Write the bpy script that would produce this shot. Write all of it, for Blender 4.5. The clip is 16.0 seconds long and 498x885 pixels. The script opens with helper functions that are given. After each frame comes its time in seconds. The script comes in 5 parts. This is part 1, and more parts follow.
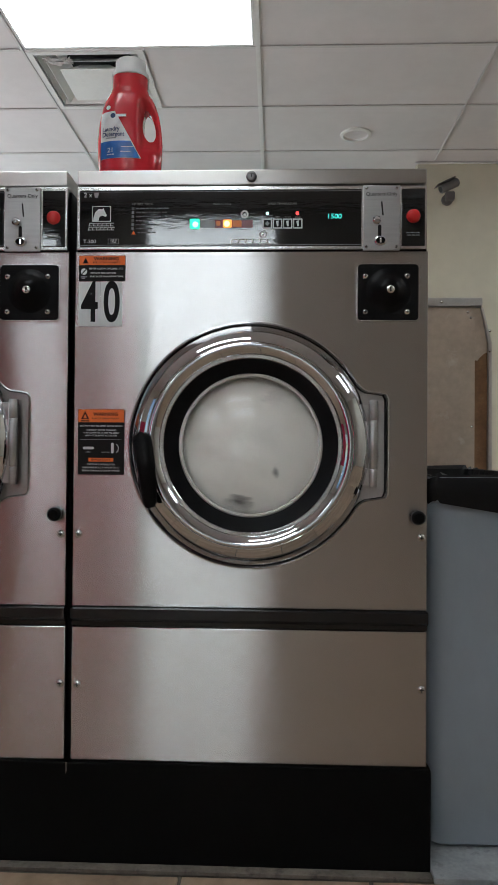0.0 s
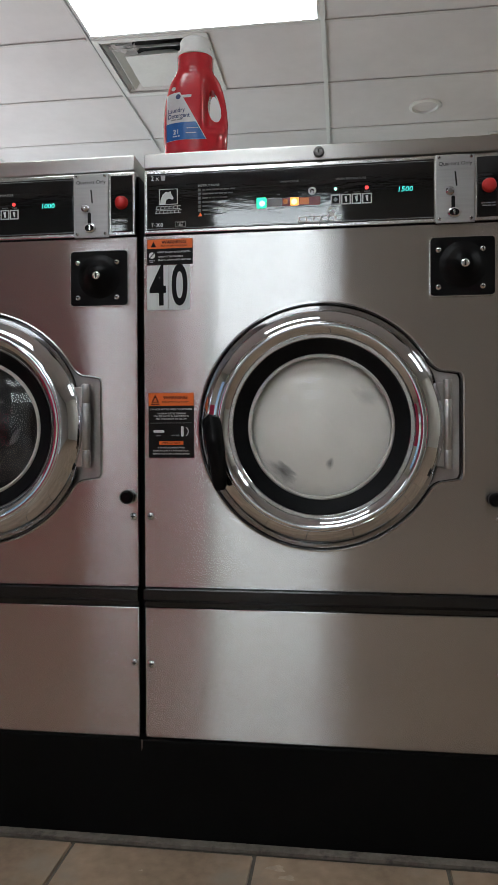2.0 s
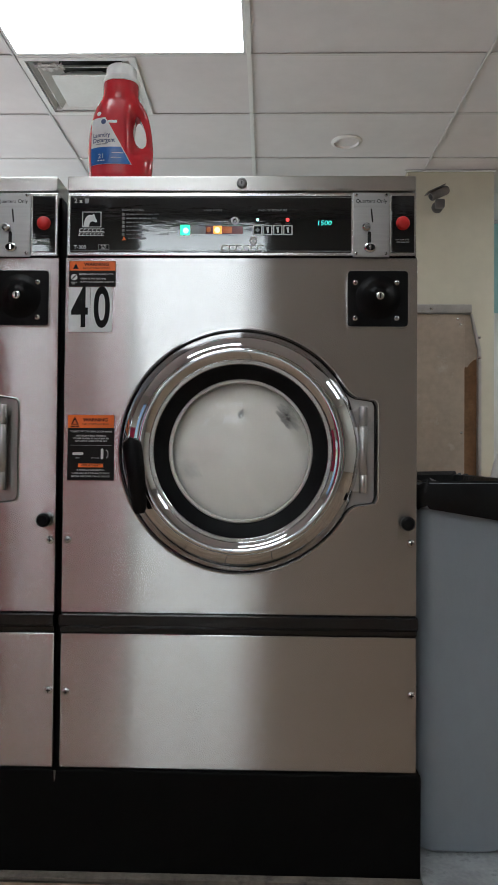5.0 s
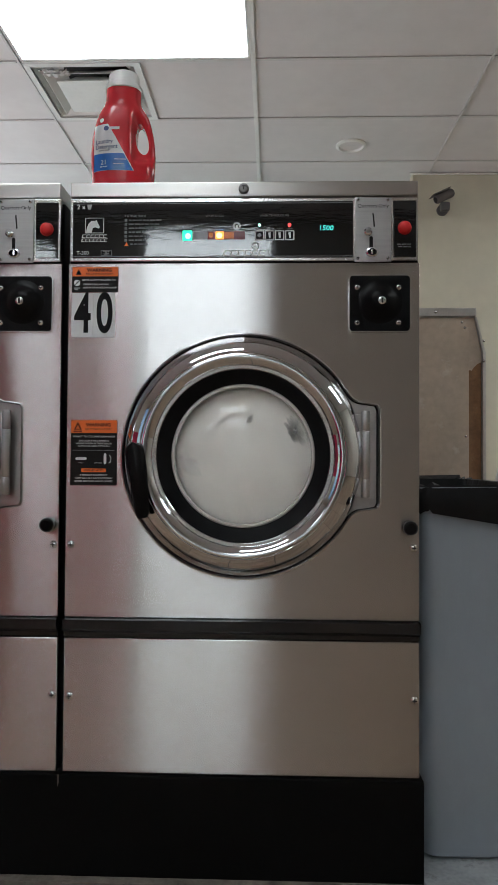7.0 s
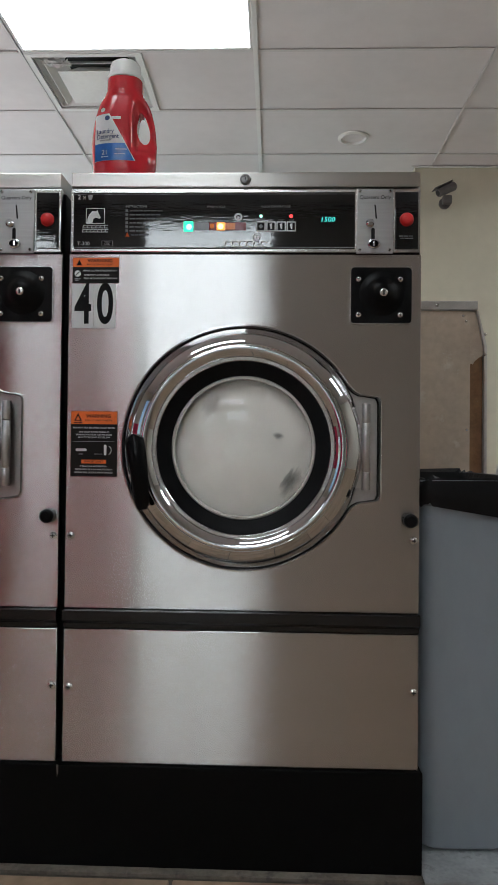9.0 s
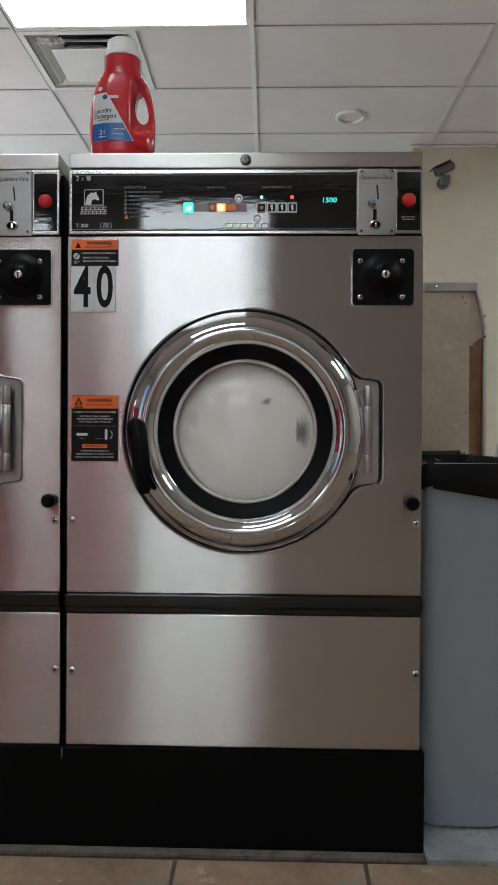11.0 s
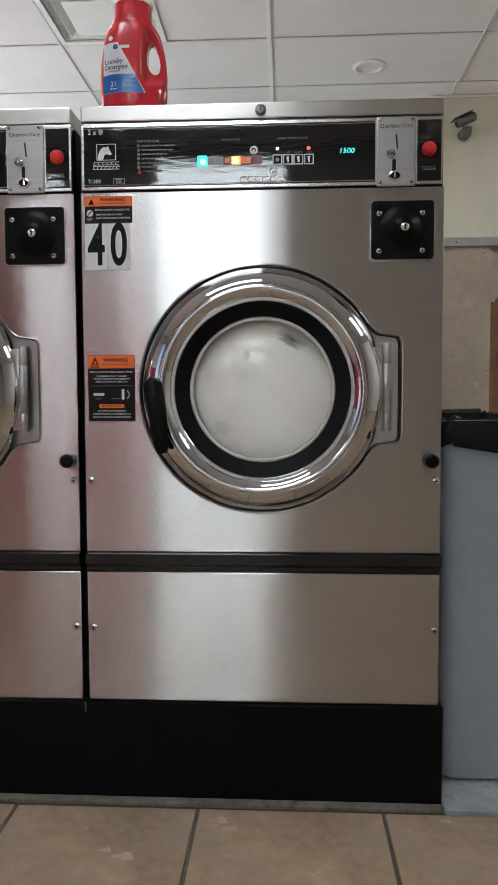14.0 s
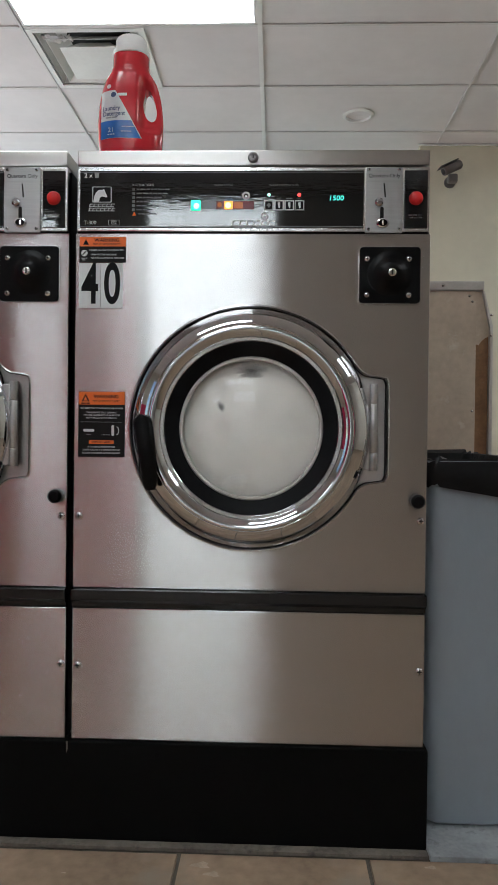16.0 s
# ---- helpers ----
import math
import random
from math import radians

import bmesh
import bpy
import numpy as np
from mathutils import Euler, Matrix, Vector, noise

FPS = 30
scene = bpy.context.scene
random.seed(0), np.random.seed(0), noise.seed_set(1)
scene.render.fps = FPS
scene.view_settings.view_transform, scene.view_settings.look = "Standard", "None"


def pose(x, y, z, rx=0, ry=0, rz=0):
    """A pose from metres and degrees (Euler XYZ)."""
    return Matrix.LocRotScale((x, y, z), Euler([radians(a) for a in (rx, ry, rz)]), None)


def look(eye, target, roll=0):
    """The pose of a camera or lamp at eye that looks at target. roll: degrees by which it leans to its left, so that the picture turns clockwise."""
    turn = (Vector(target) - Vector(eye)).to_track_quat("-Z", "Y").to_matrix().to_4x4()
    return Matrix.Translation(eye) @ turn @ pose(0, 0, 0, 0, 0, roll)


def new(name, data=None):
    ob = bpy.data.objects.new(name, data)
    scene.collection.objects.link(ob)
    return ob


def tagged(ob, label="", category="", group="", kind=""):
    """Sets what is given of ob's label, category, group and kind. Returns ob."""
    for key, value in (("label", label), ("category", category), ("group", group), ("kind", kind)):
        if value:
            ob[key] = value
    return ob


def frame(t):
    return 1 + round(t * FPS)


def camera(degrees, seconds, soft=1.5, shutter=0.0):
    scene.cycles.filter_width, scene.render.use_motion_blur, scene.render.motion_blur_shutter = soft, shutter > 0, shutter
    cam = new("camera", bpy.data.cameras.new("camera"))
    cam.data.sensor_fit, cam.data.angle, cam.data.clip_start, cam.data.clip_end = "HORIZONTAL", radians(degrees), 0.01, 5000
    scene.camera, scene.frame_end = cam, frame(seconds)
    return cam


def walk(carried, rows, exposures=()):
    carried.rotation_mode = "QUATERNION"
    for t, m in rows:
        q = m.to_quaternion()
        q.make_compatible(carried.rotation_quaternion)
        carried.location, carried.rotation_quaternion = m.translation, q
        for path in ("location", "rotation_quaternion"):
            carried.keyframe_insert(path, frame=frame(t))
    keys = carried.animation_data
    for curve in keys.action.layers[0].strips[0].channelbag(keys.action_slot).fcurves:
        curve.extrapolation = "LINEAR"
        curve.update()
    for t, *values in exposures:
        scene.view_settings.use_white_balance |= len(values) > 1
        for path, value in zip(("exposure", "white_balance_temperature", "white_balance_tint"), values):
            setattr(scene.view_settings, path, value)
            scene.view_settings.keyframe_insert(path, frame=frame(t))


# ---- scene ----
cam = camera(38.5, 16.0, soft=0.85, shutter=0.5)
PATH = [
    (0, (0.048, -1.332, 0.768), (-0.024, 0.668, 0.794), 0.41),
    (0.5, (0.049, -1.331, 0.766), (-0.026, 0.669, 0.789), 0.43),
    (1, (0.047, -1.333, 0.765), (-0.037, 0.667, 0.786), 0.29),
    (1.5, (0.047, -1.333, 0.765), (-0.047, 0.667, 0.79), 0.3),
    (2, (0.044, -1.32, 0.764), (-0.22, 0.68, 0.745), -0.22),
    (2.5, (0.045, -1.322, 0.767), (-0.193, 0.678, 0.767), 0.02),
    (3, (0.044, -1.329, 0.765), (-0.186, 0.671, 0.77), 0.22),
    (3.5, (0.042, -1.33, 0.765), (-0.197, 0.67, 0.76), 0.21),
    (4, (0.047, -1.33, 0.766), (-0.105, 0.67, 0.767), 0.06),
    (4.5, (0.051, -1.329, 0.768), (0.026, 0.671, 0.795), 0.64),
    (4.7, (0.05, -1.331, 0.768), (0.011, 0.668, 0.806), 0.5),
    (7, (0.058, -1.334, 0.771), (-0.008, 0.666, 0.822), 0.35),
    (7.5, (0.058, -1.332, 0.772), (-0.013, 0.668, 0.813), 0.2),
    (8, (0.058, -1.335, 0.768), (-0.009, 0.665, 0.816), 0.59),
    (8.5, (0.059, -1.334, 0.767), (-0.009, 0.666, 0.801), 0.51),
    (9, (0.058, -1.332, 0.768), (-0.009, 0.668, 0.801), 0.62),
    (11.5, (0.047, -1.328, 0.77), (-0.008, 0.672, 0.749), 0.29),
    (12, (0.05, -1.328, 0.767), (-0.01, 0.672, 0.754), 0.38),
    (12.5, (0.048, -1.321, 0.761), (0.045, 0.679, 0.692), 0.76),
    (13, (0.047, -1.321, 0.76), (-0.032, 0.679, 0.674), 0.34),
    (13.5, (0.045, -1.318, 0.761), (-0.035, 0.682, 0.591), 0.23),
    (14, (0.048, -1.321, 0.762), (-0.058, 0.679, 0.642), -0.22),
    (14.5, (0.045, -1.321, 0.76), (-0.047, 0.679, 0.638), 0.09),
    (15, (0.047, -1.327, 0.762), (-0.047, 0.673, 0.694), 0.36),
    (15.5, (0.046, -1.331, 0.764), (-0.028, 0.669, 0.737), 0.76),
    (16, (0.047, -1.333, 0.767), (-0.024, 0.667, 0.747), 0.68),
]
walk(cam, [(t, look(eye, target, roll)) for t, eye, target, roll in PATH],
     exposures=[(0.0, 0.13), (4.5, 0.16), (12.2, 0.15), (12.6, 0.25), (13.0, 0.51), (15.0, 0.49), (15.5, 0.37), (16.0, 0.32)])


# ---- world and light ----
world = bpy.data.worlds.new("sky")
scene.world = world
world.use_nodes = True
wn = world.node_tree.nodes
sky = wn.new("ShaderNodeTexSky")
sky.sky_type, sky.sun_disc = "NISHITA", False
sky.sun_elevation, sky.sun_rotation = radians(54), radians(12)
wn["Background"].inputs[1].default_value = 0.12
world.node_tree.links.new(sky.outputs[0], wn["Background"].inputs[0])
sun = new("sun", bpy.data.lights.new("sun", "SUN"))
sun.data.energy, sun.data.angle, sun.data.color = 2.0, radians(0.6), (1, 0.95, 0.88)
sun.matrix_world = look((0, 0, 20), (-3, -14, 0))
TUBE = 7.8          # glow of the ceiling panels, added fill panels too
SKY_GLOW = 5.6     # bright sky seen through the shopfront
CEILING_FILL = 62            # strength of the added fill that brightens the ceiling

# ---- plan, in metres ----
CEIL = 2.81
GRID_X, GRID_Y, TILE_W, TILE_D = -0.050, 2.240, 1.205, 0.628
WEST, EAST, SOUTH, NORTH = -3.6, 4.2, -4.6, 4.85
STUB_X0, STUB_X1, STUB_Y = 1.04, 1.645, 3.70
CX, CZ = 0.003, 0.780           # door centre on the washer front
HALF = 0.331                    # half a washer's width
LEFT = -0.674                   # neighbour washer


# ---- materials ----
def mat(name, col, rough=0.5, metal=0.0, var=0.08, scale=8, bump=0.0, bscale=60, stretch=(1, 1, 1), rvar=0.0,
        bdetail=4, aniso=0.0, coat=0.0, trans=0.0, glow=0.0, spec=0.5, speck=None, per_piece=0.0):
    m = bpy.data.materials.new(name)
    m.use_nodes = True
    t = m.node_tree
    b = t.nodes["Principled BSDF"]
    b.inputs["Base Color"].default_value = (*col, 1)
    b.inputs["Roughness"].default_value, b.inputs["Metallic"].default_value = rough, metal
    b.inputs["Coat Weight"].default_value, b.inputs["Transmission Weight"].default_value = coat, trans
    b.inputs["Specular IOR Level"].default_value = spec
    if glow:
        b.inputs["Emission Color"].default_value, b.inputs["Emission Strength"].default_value = (*col, 1), glow
    co = t.nodes.new("ShaderNodeTexCoord")
    mp = t.nodes.new("ShaderNodeMapping")
    mp.inputs["Scale"].default_value = stretch
    t.links.new(co.outputs["Object"], mp.inputs[0])
    if var or rvar:
        a = t.nodes.new("ShaderNodeTexNoise")
        a.inputs["Scale"].default_value, a.inputs["Detail"].default_value, a.inputs["Roughness"].default_value = scale, 6, 0.6
        t.links.new(mp.outputs[0], a.inputs["Vector"])
    if var:
        f = t.nodes.new("ShaderNodeTexNoise")
        f.inputs["Scale"].default_value, f.inputs["Detail"].default_value = scale * 9, 4
        t.links.new(mp.outputs[0], f.inputs["Vector"])
        mixf = t.nodes.new("ShaderNodeMath")
        mixf.operation = "MULTIPLY_ADD"
        mixf.inputs[1].default_value = 0.35
        t.links.new(f.outputs[0], mixf.inputs[0])
        t.links.new(a.outputs[0], mixf.inputs[2])
        r = t.nodes.new("ShaderNodeMapRange")
        r.inputs[1].default_value, r.inputs[2].default_value = 0.42, 0.92
        r.inputs[3].default_value, r.inputs[4].default_value = 1 - var * 1.6, 1 + var
        t.links.new(mixf.outputs[0], r.inputs[0])
        h = t.nodes.new("ShaderNodeHueSaturation")
        h.inputs["Color"].default_value = (*col, 1)
        last = r.outputs[0]
        if per_piece:
            o = t.nodes.new("ShaderNodeObjectInfo")
            pr = t.nodes.new("ShaderNodeMapRange")
            pr.inputs[3].default_value, pr.inputs[4].default_value = 1 - per_piece, 1 + per_piece
            t.links.new(o.outputs["Random"], pr.inputs[0])
            mu = t.nodes.new("ShaderNodeMath")
            mu.operation = "MULTIPLY"
            t.links.new(pr.outputs[0], mu.inputs[0])
            t.links.new(last, mu.inputs[1])
            last = mu.outputs[0]
        t.links.new(last, h.inputs["Value"])
        out = h.outputs[0]
        if speck:
            sc, amount, scol = speck
            n = t.nodes.new("ShaderNodeTexNoise")
            n.inputs["Scale"].default_value, n.inputs["Detail"].default_value, n.inputs["Roughness"].default_value = sc, 5, 0.65
            t.links.new(mp.outputs[0], n.inputs["Vector"])
            s = t.nodes.new("ShaderNodeMapRange")
            s.inputs[1].default_value, s.inputs[2].default_value = 1 - amount - 0.08, 1 - amount + 0.08
            t.links.new(n.outputs[0], s.inputs[0])
            mc = t.nodes.new("ShaderNodeMix")
            mc.data_type = "RGBA"
            mc.inputs[7].default_value = (*scol, 1)
            t.links.new(s.outputs[0], mc.inputs[0])
            t.links.new(out, mc.inputs[6])
            out = mc.outputs[2]
        t.links.new(out, b.inputs["Base Color"])
    if rvar:
        q = t.nodes.new("ShaderNodeMapRange")
        q.inputs[1].default_value, q.inputs[2].default_value = 0.3, 0.7
        q.inputs[3].default_value, q.inputs[4].default_value = max(rough - rvar, 0.02), min(rough + rvar, 1)
        t.links.new(a.outputs[0], q.inputs[0])
        t.links.new(q.outputs[0], b.inputs["Roughness"])
    if bump:
        n = t.nodes.new("ShaderNodeTexNoise")
        n.inputs["Scale"].default_value, n.inputs["Detail"].default_value = bscale, bdetail
        t.links.new(mp.outputs[0], n.inputs["Vector"])
        k = t.nodes.new("ShaderNodeBump")
        k.inputs["Strength"].default_value, k.inputs["Distance"].default_value = bump, 0.01
        t.links.new(n.outputs[0], k.inputs["Height"])
        t.links.new(k.outputs[0], b.inputs["Normal"])
    if aniso:
        b.inputs["Anisotropic"].default_value, b.inputs["Anisotropic Rotation"].default_value = aniso, 0.25
        tg = t.nodes.new("ShaderNodeTangent")
        tg.direction_type, tg.axis = "RADIAL", "Z"
        t.links.new(tg.outputs[0], b.inputs["Tangent"])
    return m


STEEL = mat("brushed_steel", (0.60, 0.59, 0.585), 0.275, 1, var=0.03, scale=2.5, aniso=1.0)


def brushed(m, rough, aniso):
    """Sheet brushed along its width: reflections stay crisp across and smear up and down."""
    t = m.node_tree
    b = t.nodes["Principled BSDF"]
    g = t.nodes.new("ShaderNodeBsdfAnisotropic")
    g.distribution = "GGX"
    g.inputs["Roughness"].default_value, g.inputs["Anisotropy"].default_value = rough, aniso
    t.links.new(b.inputs["Base Color"].links[0].from_socket, g.inputs["Color"])
    t.links.new(b.inputs["Tangent"].links[0].from_socket, g.inputs["Tangent"])
    t.links.new(g.outputs[0], t.nodes["Material Output"].inputs["Surface"])


brushed(STEEL, 0.190, 0.815)
LID_STEEL = mat("lid_steel", (0.62, 0.60, 0.58), 0.34, 1, var=0.04, scale=3, aniso=0.8)
PLATE_STEEL = mat("coin_plate_steel", (0.47, 0.465, 0.46), 0.36, 1, var=0.06, scale=40, stretch=(0.2, 1, 6), rvar=0.06)
CHROME = mat("chrome", (0.66, 0.67, 0.69), 0.035, 1, var=0.03, scale=10, rvar=0.02)
BRIGHT = mat("bright_metal", (0.72, 0.71, 0.69), 0.22, 1, var=0.05, scale=60)
LOCK_METAL = mat("dark_lock_metal", (0.22, 0.215, 0.21), 0.3, 1, var=0.1, scale=60)
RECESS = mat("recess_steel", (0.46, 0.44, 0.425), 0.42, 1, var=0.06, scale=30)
HINGE = mat("satin_hinge_metal", (0.46, 0.45, 0.435), 0.38, 1, var=0.06, scale=30)
BODY = mat("dark_cabinet_paint", (0.03, 0.03, 0.032), 0.5, var=0.1, scale=10)
GASKET = mat("black_rubber", (0.005, 0.0055, 0.0065), 0.45, spec=0.13, var=0.15, scale=20)
BLACK = mat("black_plastic", (0.004, 0.004, 0.0045), 0.36, var=0.15, scale=30, bump=0.05, bscale=300, spec=0.13)
PANEL = mat("glossy_black_film", (0.003, 0.0035, 0.0045), 0.012, var=0.1, scale=10, bump=0.010, bscale=95, bdetail=4, stretch=(0.28, 1, 1.7), spec=0.95)
PANEL.node_tree.nodes["Principled BSDF"].inputs["IOR"].default_value = 1.5
# Flat black for a lens and the unlit depth of slots, holes and seams.
SLOT = mat("slot_black", (0.004, 0.004, 0.004), 0.8, var=0.05)
TRIM = mat("dark_trim", (0.007, 0.008, 0.010), 0.13, var=0.1, scale=12, spec=0.5)
PLINTH = mat("black_vinyl_plinth", (0.0045, 0.0045, 0.0045), 0.6, var=0.2, scale=6, rvar=0.1, bump=0.04, bscale=30, spec=0.06)
GLASS = mat("window_pane", (0.97, 0.97, 0.95), 0.0, var=0.0, trans=1.0)
DOOR_GLASS = mat("door_glass", (0.98, 0.98, 0.965), 0.0, var=0.0, trans=1.0)
DOOR_GLASS.node_tree.nodes["Principled BSDF"].inputs["IOR"].default_value = 1.28
SUDS = mat("suds", (0.94, 0.915, 0.87), 0.6, var=0.06, scale=7, bump=0.15, bscale=45, spec=0.15)
RIM = mat("clear_rim", (0.62, 0.60, 0.56), 0.25, var=0.06, scale=20, coat=0.5)
CLOTH_DARK = mat("dark_wet_cloth", (0.20, 0.19, 0.185), 0.75, var=0.3, scale=25, bump=0.3, bscale=90)
CLOTH_PALE = mat("sudsy_grey_cloth", (0.66, 0.635, 0.61), 0.7, var=0.25, scale=30, bump=0.3, bscale=90)
CLOTH_BLACK = mat("black_wet_cloth", (0.012, 0.012, 0.014), 0.5, var=0.4, scale=14, bump=0.5, bscale=50)
CLOTH_GREY = mat("grey_wet_cloth", (0.10, 0.085, 0.085), 0.6, var=0.4, scale=16, bump=0.4, bscale=60)
DRUM = mat("drum_steel", (0.45, 0.45, 0.45), 0.3, 1, var=0.1, scale=30)
WHITE_INK = mat("white_ink", (0.72, 0.73, 0.74), 0.4, var=0.05, scale=40)
DIM_INK = mat("dim_ink", (0.13, 0.135, 0.14), 0.45, var=0.05, scale=40)
GREY_INK = mat("grey_ink", (0.30, 0.31, 0.32), 0.45, var=0.05, scale=40)
BLACK_INK = mat("black_ink", (0.009, 0.009, 0.010), 0.5, spec=0.12, var=0.05, scale=40)
STICKER_WHITE = mat("white_vinyl", (0.74, 0.75, 0.76), 0.35, var=0.04, scale=15)
ORANGE = mat("orange_vinyl", (0.93, 0.165, 0.018), 0.4, var=0.05, scale=25)
STICKER_BLACK = mat("black_vinyl", (0.012, 0.011, 0.011), 0.4, spec=0.15, var=0.1, scale=25)
RED_BUTTON = mat("red_button", (0.62, 0.018, 0.02), 0.35, var=0.05, scale=40)
RED_TINT = mat("red_lens", (0.16, 0.012, 0.012), 0.2, var=0.05)
LED_GREEN = mat("green_lamp", (0.03, 0.9, 0.55), 0.3, var=0, glow=0.75)
LED_CORE = mat("green_lamp_core", (0.45, 1.0, 0.85), 0.3, var=0, glow=1.3)
LED_AMBER = mat("amber_lamp", (1.0, 0.36, 0.06), 0.3, var=0, glow=0.9)
LED_AMBER_CORE = mat("amber_lamp_core", (1.0, 0.75, 0.35), 0.3, var=0, glow=1.6)
LED_ORANGE = mat("orange_lens", (0.55, 0.12, 0.02), 0.25, var=0.05, glow=0.12)
LED_RED = mat("red_lamp", (1.0, 0.06, 0.06), 0.3, var=0, glow=1.1)
DIGITS = mat("cyan_digits", (0.07, 0.88, 0.76), 0.3, var=0, glow=1.0)
BOTTLE = mat("red_bottle_plastic", (0.60, 0.022, 0.035), 0.20, var=0.05, scale=12, coat=0.5)
CAP = mat("white_cap_plastic", (0.78, 0.78, 0.77), 0.4, var=0.03, scale=20)
LABEL_WHITE = mat("label_white", (0.74, 0.73, 0.75), 0.22, var=0.05, scale=30, bump=0.1, bscale=60)
LABEL_BLUE = mat("label_blue", (0.03, 0.14, 0.45), 0.2, var=0.1, scale=30, bump=0.15, bscale=50)
NAVY_INK = mat("navy_ink", (0.03, 0.05, 0.16), 0.4, var=0.05)
CEILING = mat("ceiling_board", (0.80, 0.775, 0.785), 0.85, var=0.05, scale=1.4, bump=0.12, bscale=160)
GRID_DULL = mat("dull_grid_paint", (0.72, 0.70, 0.70), 0.5, var=0.05, scale=6)
GRID = mat("ceiling_grid_paint", (0.86, 0.86, 0.85), 0.45, var=0.04, scale=6)
DIFFUSER = mat("lit_diffuser", (0.88, 0.955, 1.0), 0.5, var=0, glow=TUBE)
CREAM = mat("cream_wall_paint", (0.66, 0.63, 0.55), 0.7, var=0.05, scale=1.6, bump=0.06, bscale=120)
CREAM_PIER = mat("yellowed_cream_paint", (0.63, 0.595, 0.475), 0.7, var=0.06, scale=1.6, bump=0.06, bscale=120)
TEAL = mat("teal_wall_paint", (0.33, 0.58, 0.59), 0.7, var=0.05, scale=1.6, bump=0.05, bscale=120)
GREIGE = mat("greige_wall_paint", (0.36, 0.328, 0.30), 0.7, var=0.06, scale=1.8)
SKYLIGHT = mat("sky_haze", (0.86, 0.94, 1.0), 1.0, var=0, glow=SKY_GLOW)
CRIMSON = mat("crimson_wall_paint", (0.56, 0.022, 0.085), 0.6, var=0.06, scale=2)
WHITE_PAINT = mat("white_trim_paint", (0.75, 0.75, 0.73), 0.45, var=0.04, scale=8)
WOOD = mat("honey_wood", (0.42, 0.26, 0.12), 0.45, var=0.15, scale=5, stretch=(6, 6, 0.5))
GALV = mat("stained_galvanised_sheet", (0.58, 0.47, 0.365), 0.5, 0.15, var=0.16, scale=5, bump=0.08, bscale=20, speck=(14, 0.33, (0.66, 0.60, 0.51)))
GALV_EDGE = mat("galvanised_edge", (0.50, 0.48, 0.45), 0.45, 0.5, var=0.1, scale=20)
RUST = mat("rust_brown_panel", (0.27, 0.135, 0.06), 0.6, 0.0, var=0.25, scale=14, speck=(30, 0.30, (0.45, 0.38, 0.3)))
BIN = mat("grey_bin_plastic", (0.26, 0.30, 0.335), 0.5, var=0.06, scale=5, bump=0.03, bscale=200, stretch=(1, 1, 0.4))
BAG = mat("black_bin_bag", (0.007, 0.007, 0.008), 0.42, spec=0.2, var=0.2, scale=10, bump=0.4, bscale=25)
CLEAR_BAG = mat("white_plastic_bag", (0.62, 0.60, 0.60), 0.4, var=0.1, scale=14, bump=0.5, bscale=22)
FLOOR_TILE = mat("tan_floor_tile", (0.385, 0.278, 0.192), 0.52, spec=0.25, var=0.26, scale=5, rvar=0.12, bump=0.05, bscale=70, speck=(6, 0.42, (0.33, 0.270, 0.210)), per_piece=0.08)
CHIP = mat("chipped_tile_body", (0.50, 0.39, 0.29), 0.8, var=0.2, scale=40)
GROUT = mat("dark_grout", (0.13, 0.112, 0.092), 0.85, var=0.2, scale=20, bump=0.2, bscale=120)
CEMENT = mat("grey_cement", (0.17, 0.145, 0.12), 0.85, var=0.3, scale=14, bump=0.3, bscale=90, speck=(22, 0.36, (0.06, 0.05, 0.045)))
PAD = mat("worn_grey_paint", (0.34, 0.36, 0.37), 0.45, var=0.24, scale=12, bump=0.1, bscale=60, speck=(24, 0.34, (0.12, 0.12, 0.12)))
CAM_GREY = mat("camera_grey_paint", (0.13, 0.12, 0.115), 0.45, 0.2, var=0.1, scale=20)
VENT_DARK = mat("duct_dark", (0.015, 0.015, 0.016), 0.7, var=0.1)


# ---- mesh helpers ----
def soft_edges(m, most):
    """Let wet cloth fade into the suds towards its rim."""
    t = m.node_tree
    a = t.nodes.new("ShaderNodeAttribute")
    a.attribute_name = "cover"
    r = t.nodes.new("ShaderNodeMapRange")
    r.inputs[2].default_value, r.inputs[4].default_value = 0.9, most
    t.links.new(a.outputs["Fac"], r.inputs[0])
    t.links.new(r.outputs[0], t.nodes["Principled BSDF"].inputs["Alpha"])


soft_edges(CLOTH_DARK, 0.62)
soft_edges(CLOTH_PALE, 0.3)


def part(name, bm, material, parent=None, label="", flat=False):
    me = bpy.data.meshes.new(name)
    bmesh.ops.recalc_face_normals(bm, faces=bm.faces[:])
    bm.to_mesh(me)
    bm.free()
    me.materials.append(material)
    if not flat:
        me.shade_smooth()
        me.set_sharp_from_angle(angle=radians(38))
        for f in me.polygons:
            f.use_smooth = max(abs(c) for c in f.normal) < 0.9999
    ob = new(name, me)
    ob.parent = parent
    if label:
        ob["label"] = label
    return ob


def thing(name, label, category, m=None, group="", kind=""):
    ob = new(name)
    ob.empty_display_size = 0.05
    if m:
        ob.matrix_world = m
    return tagged(ob, label, category, group, kind)


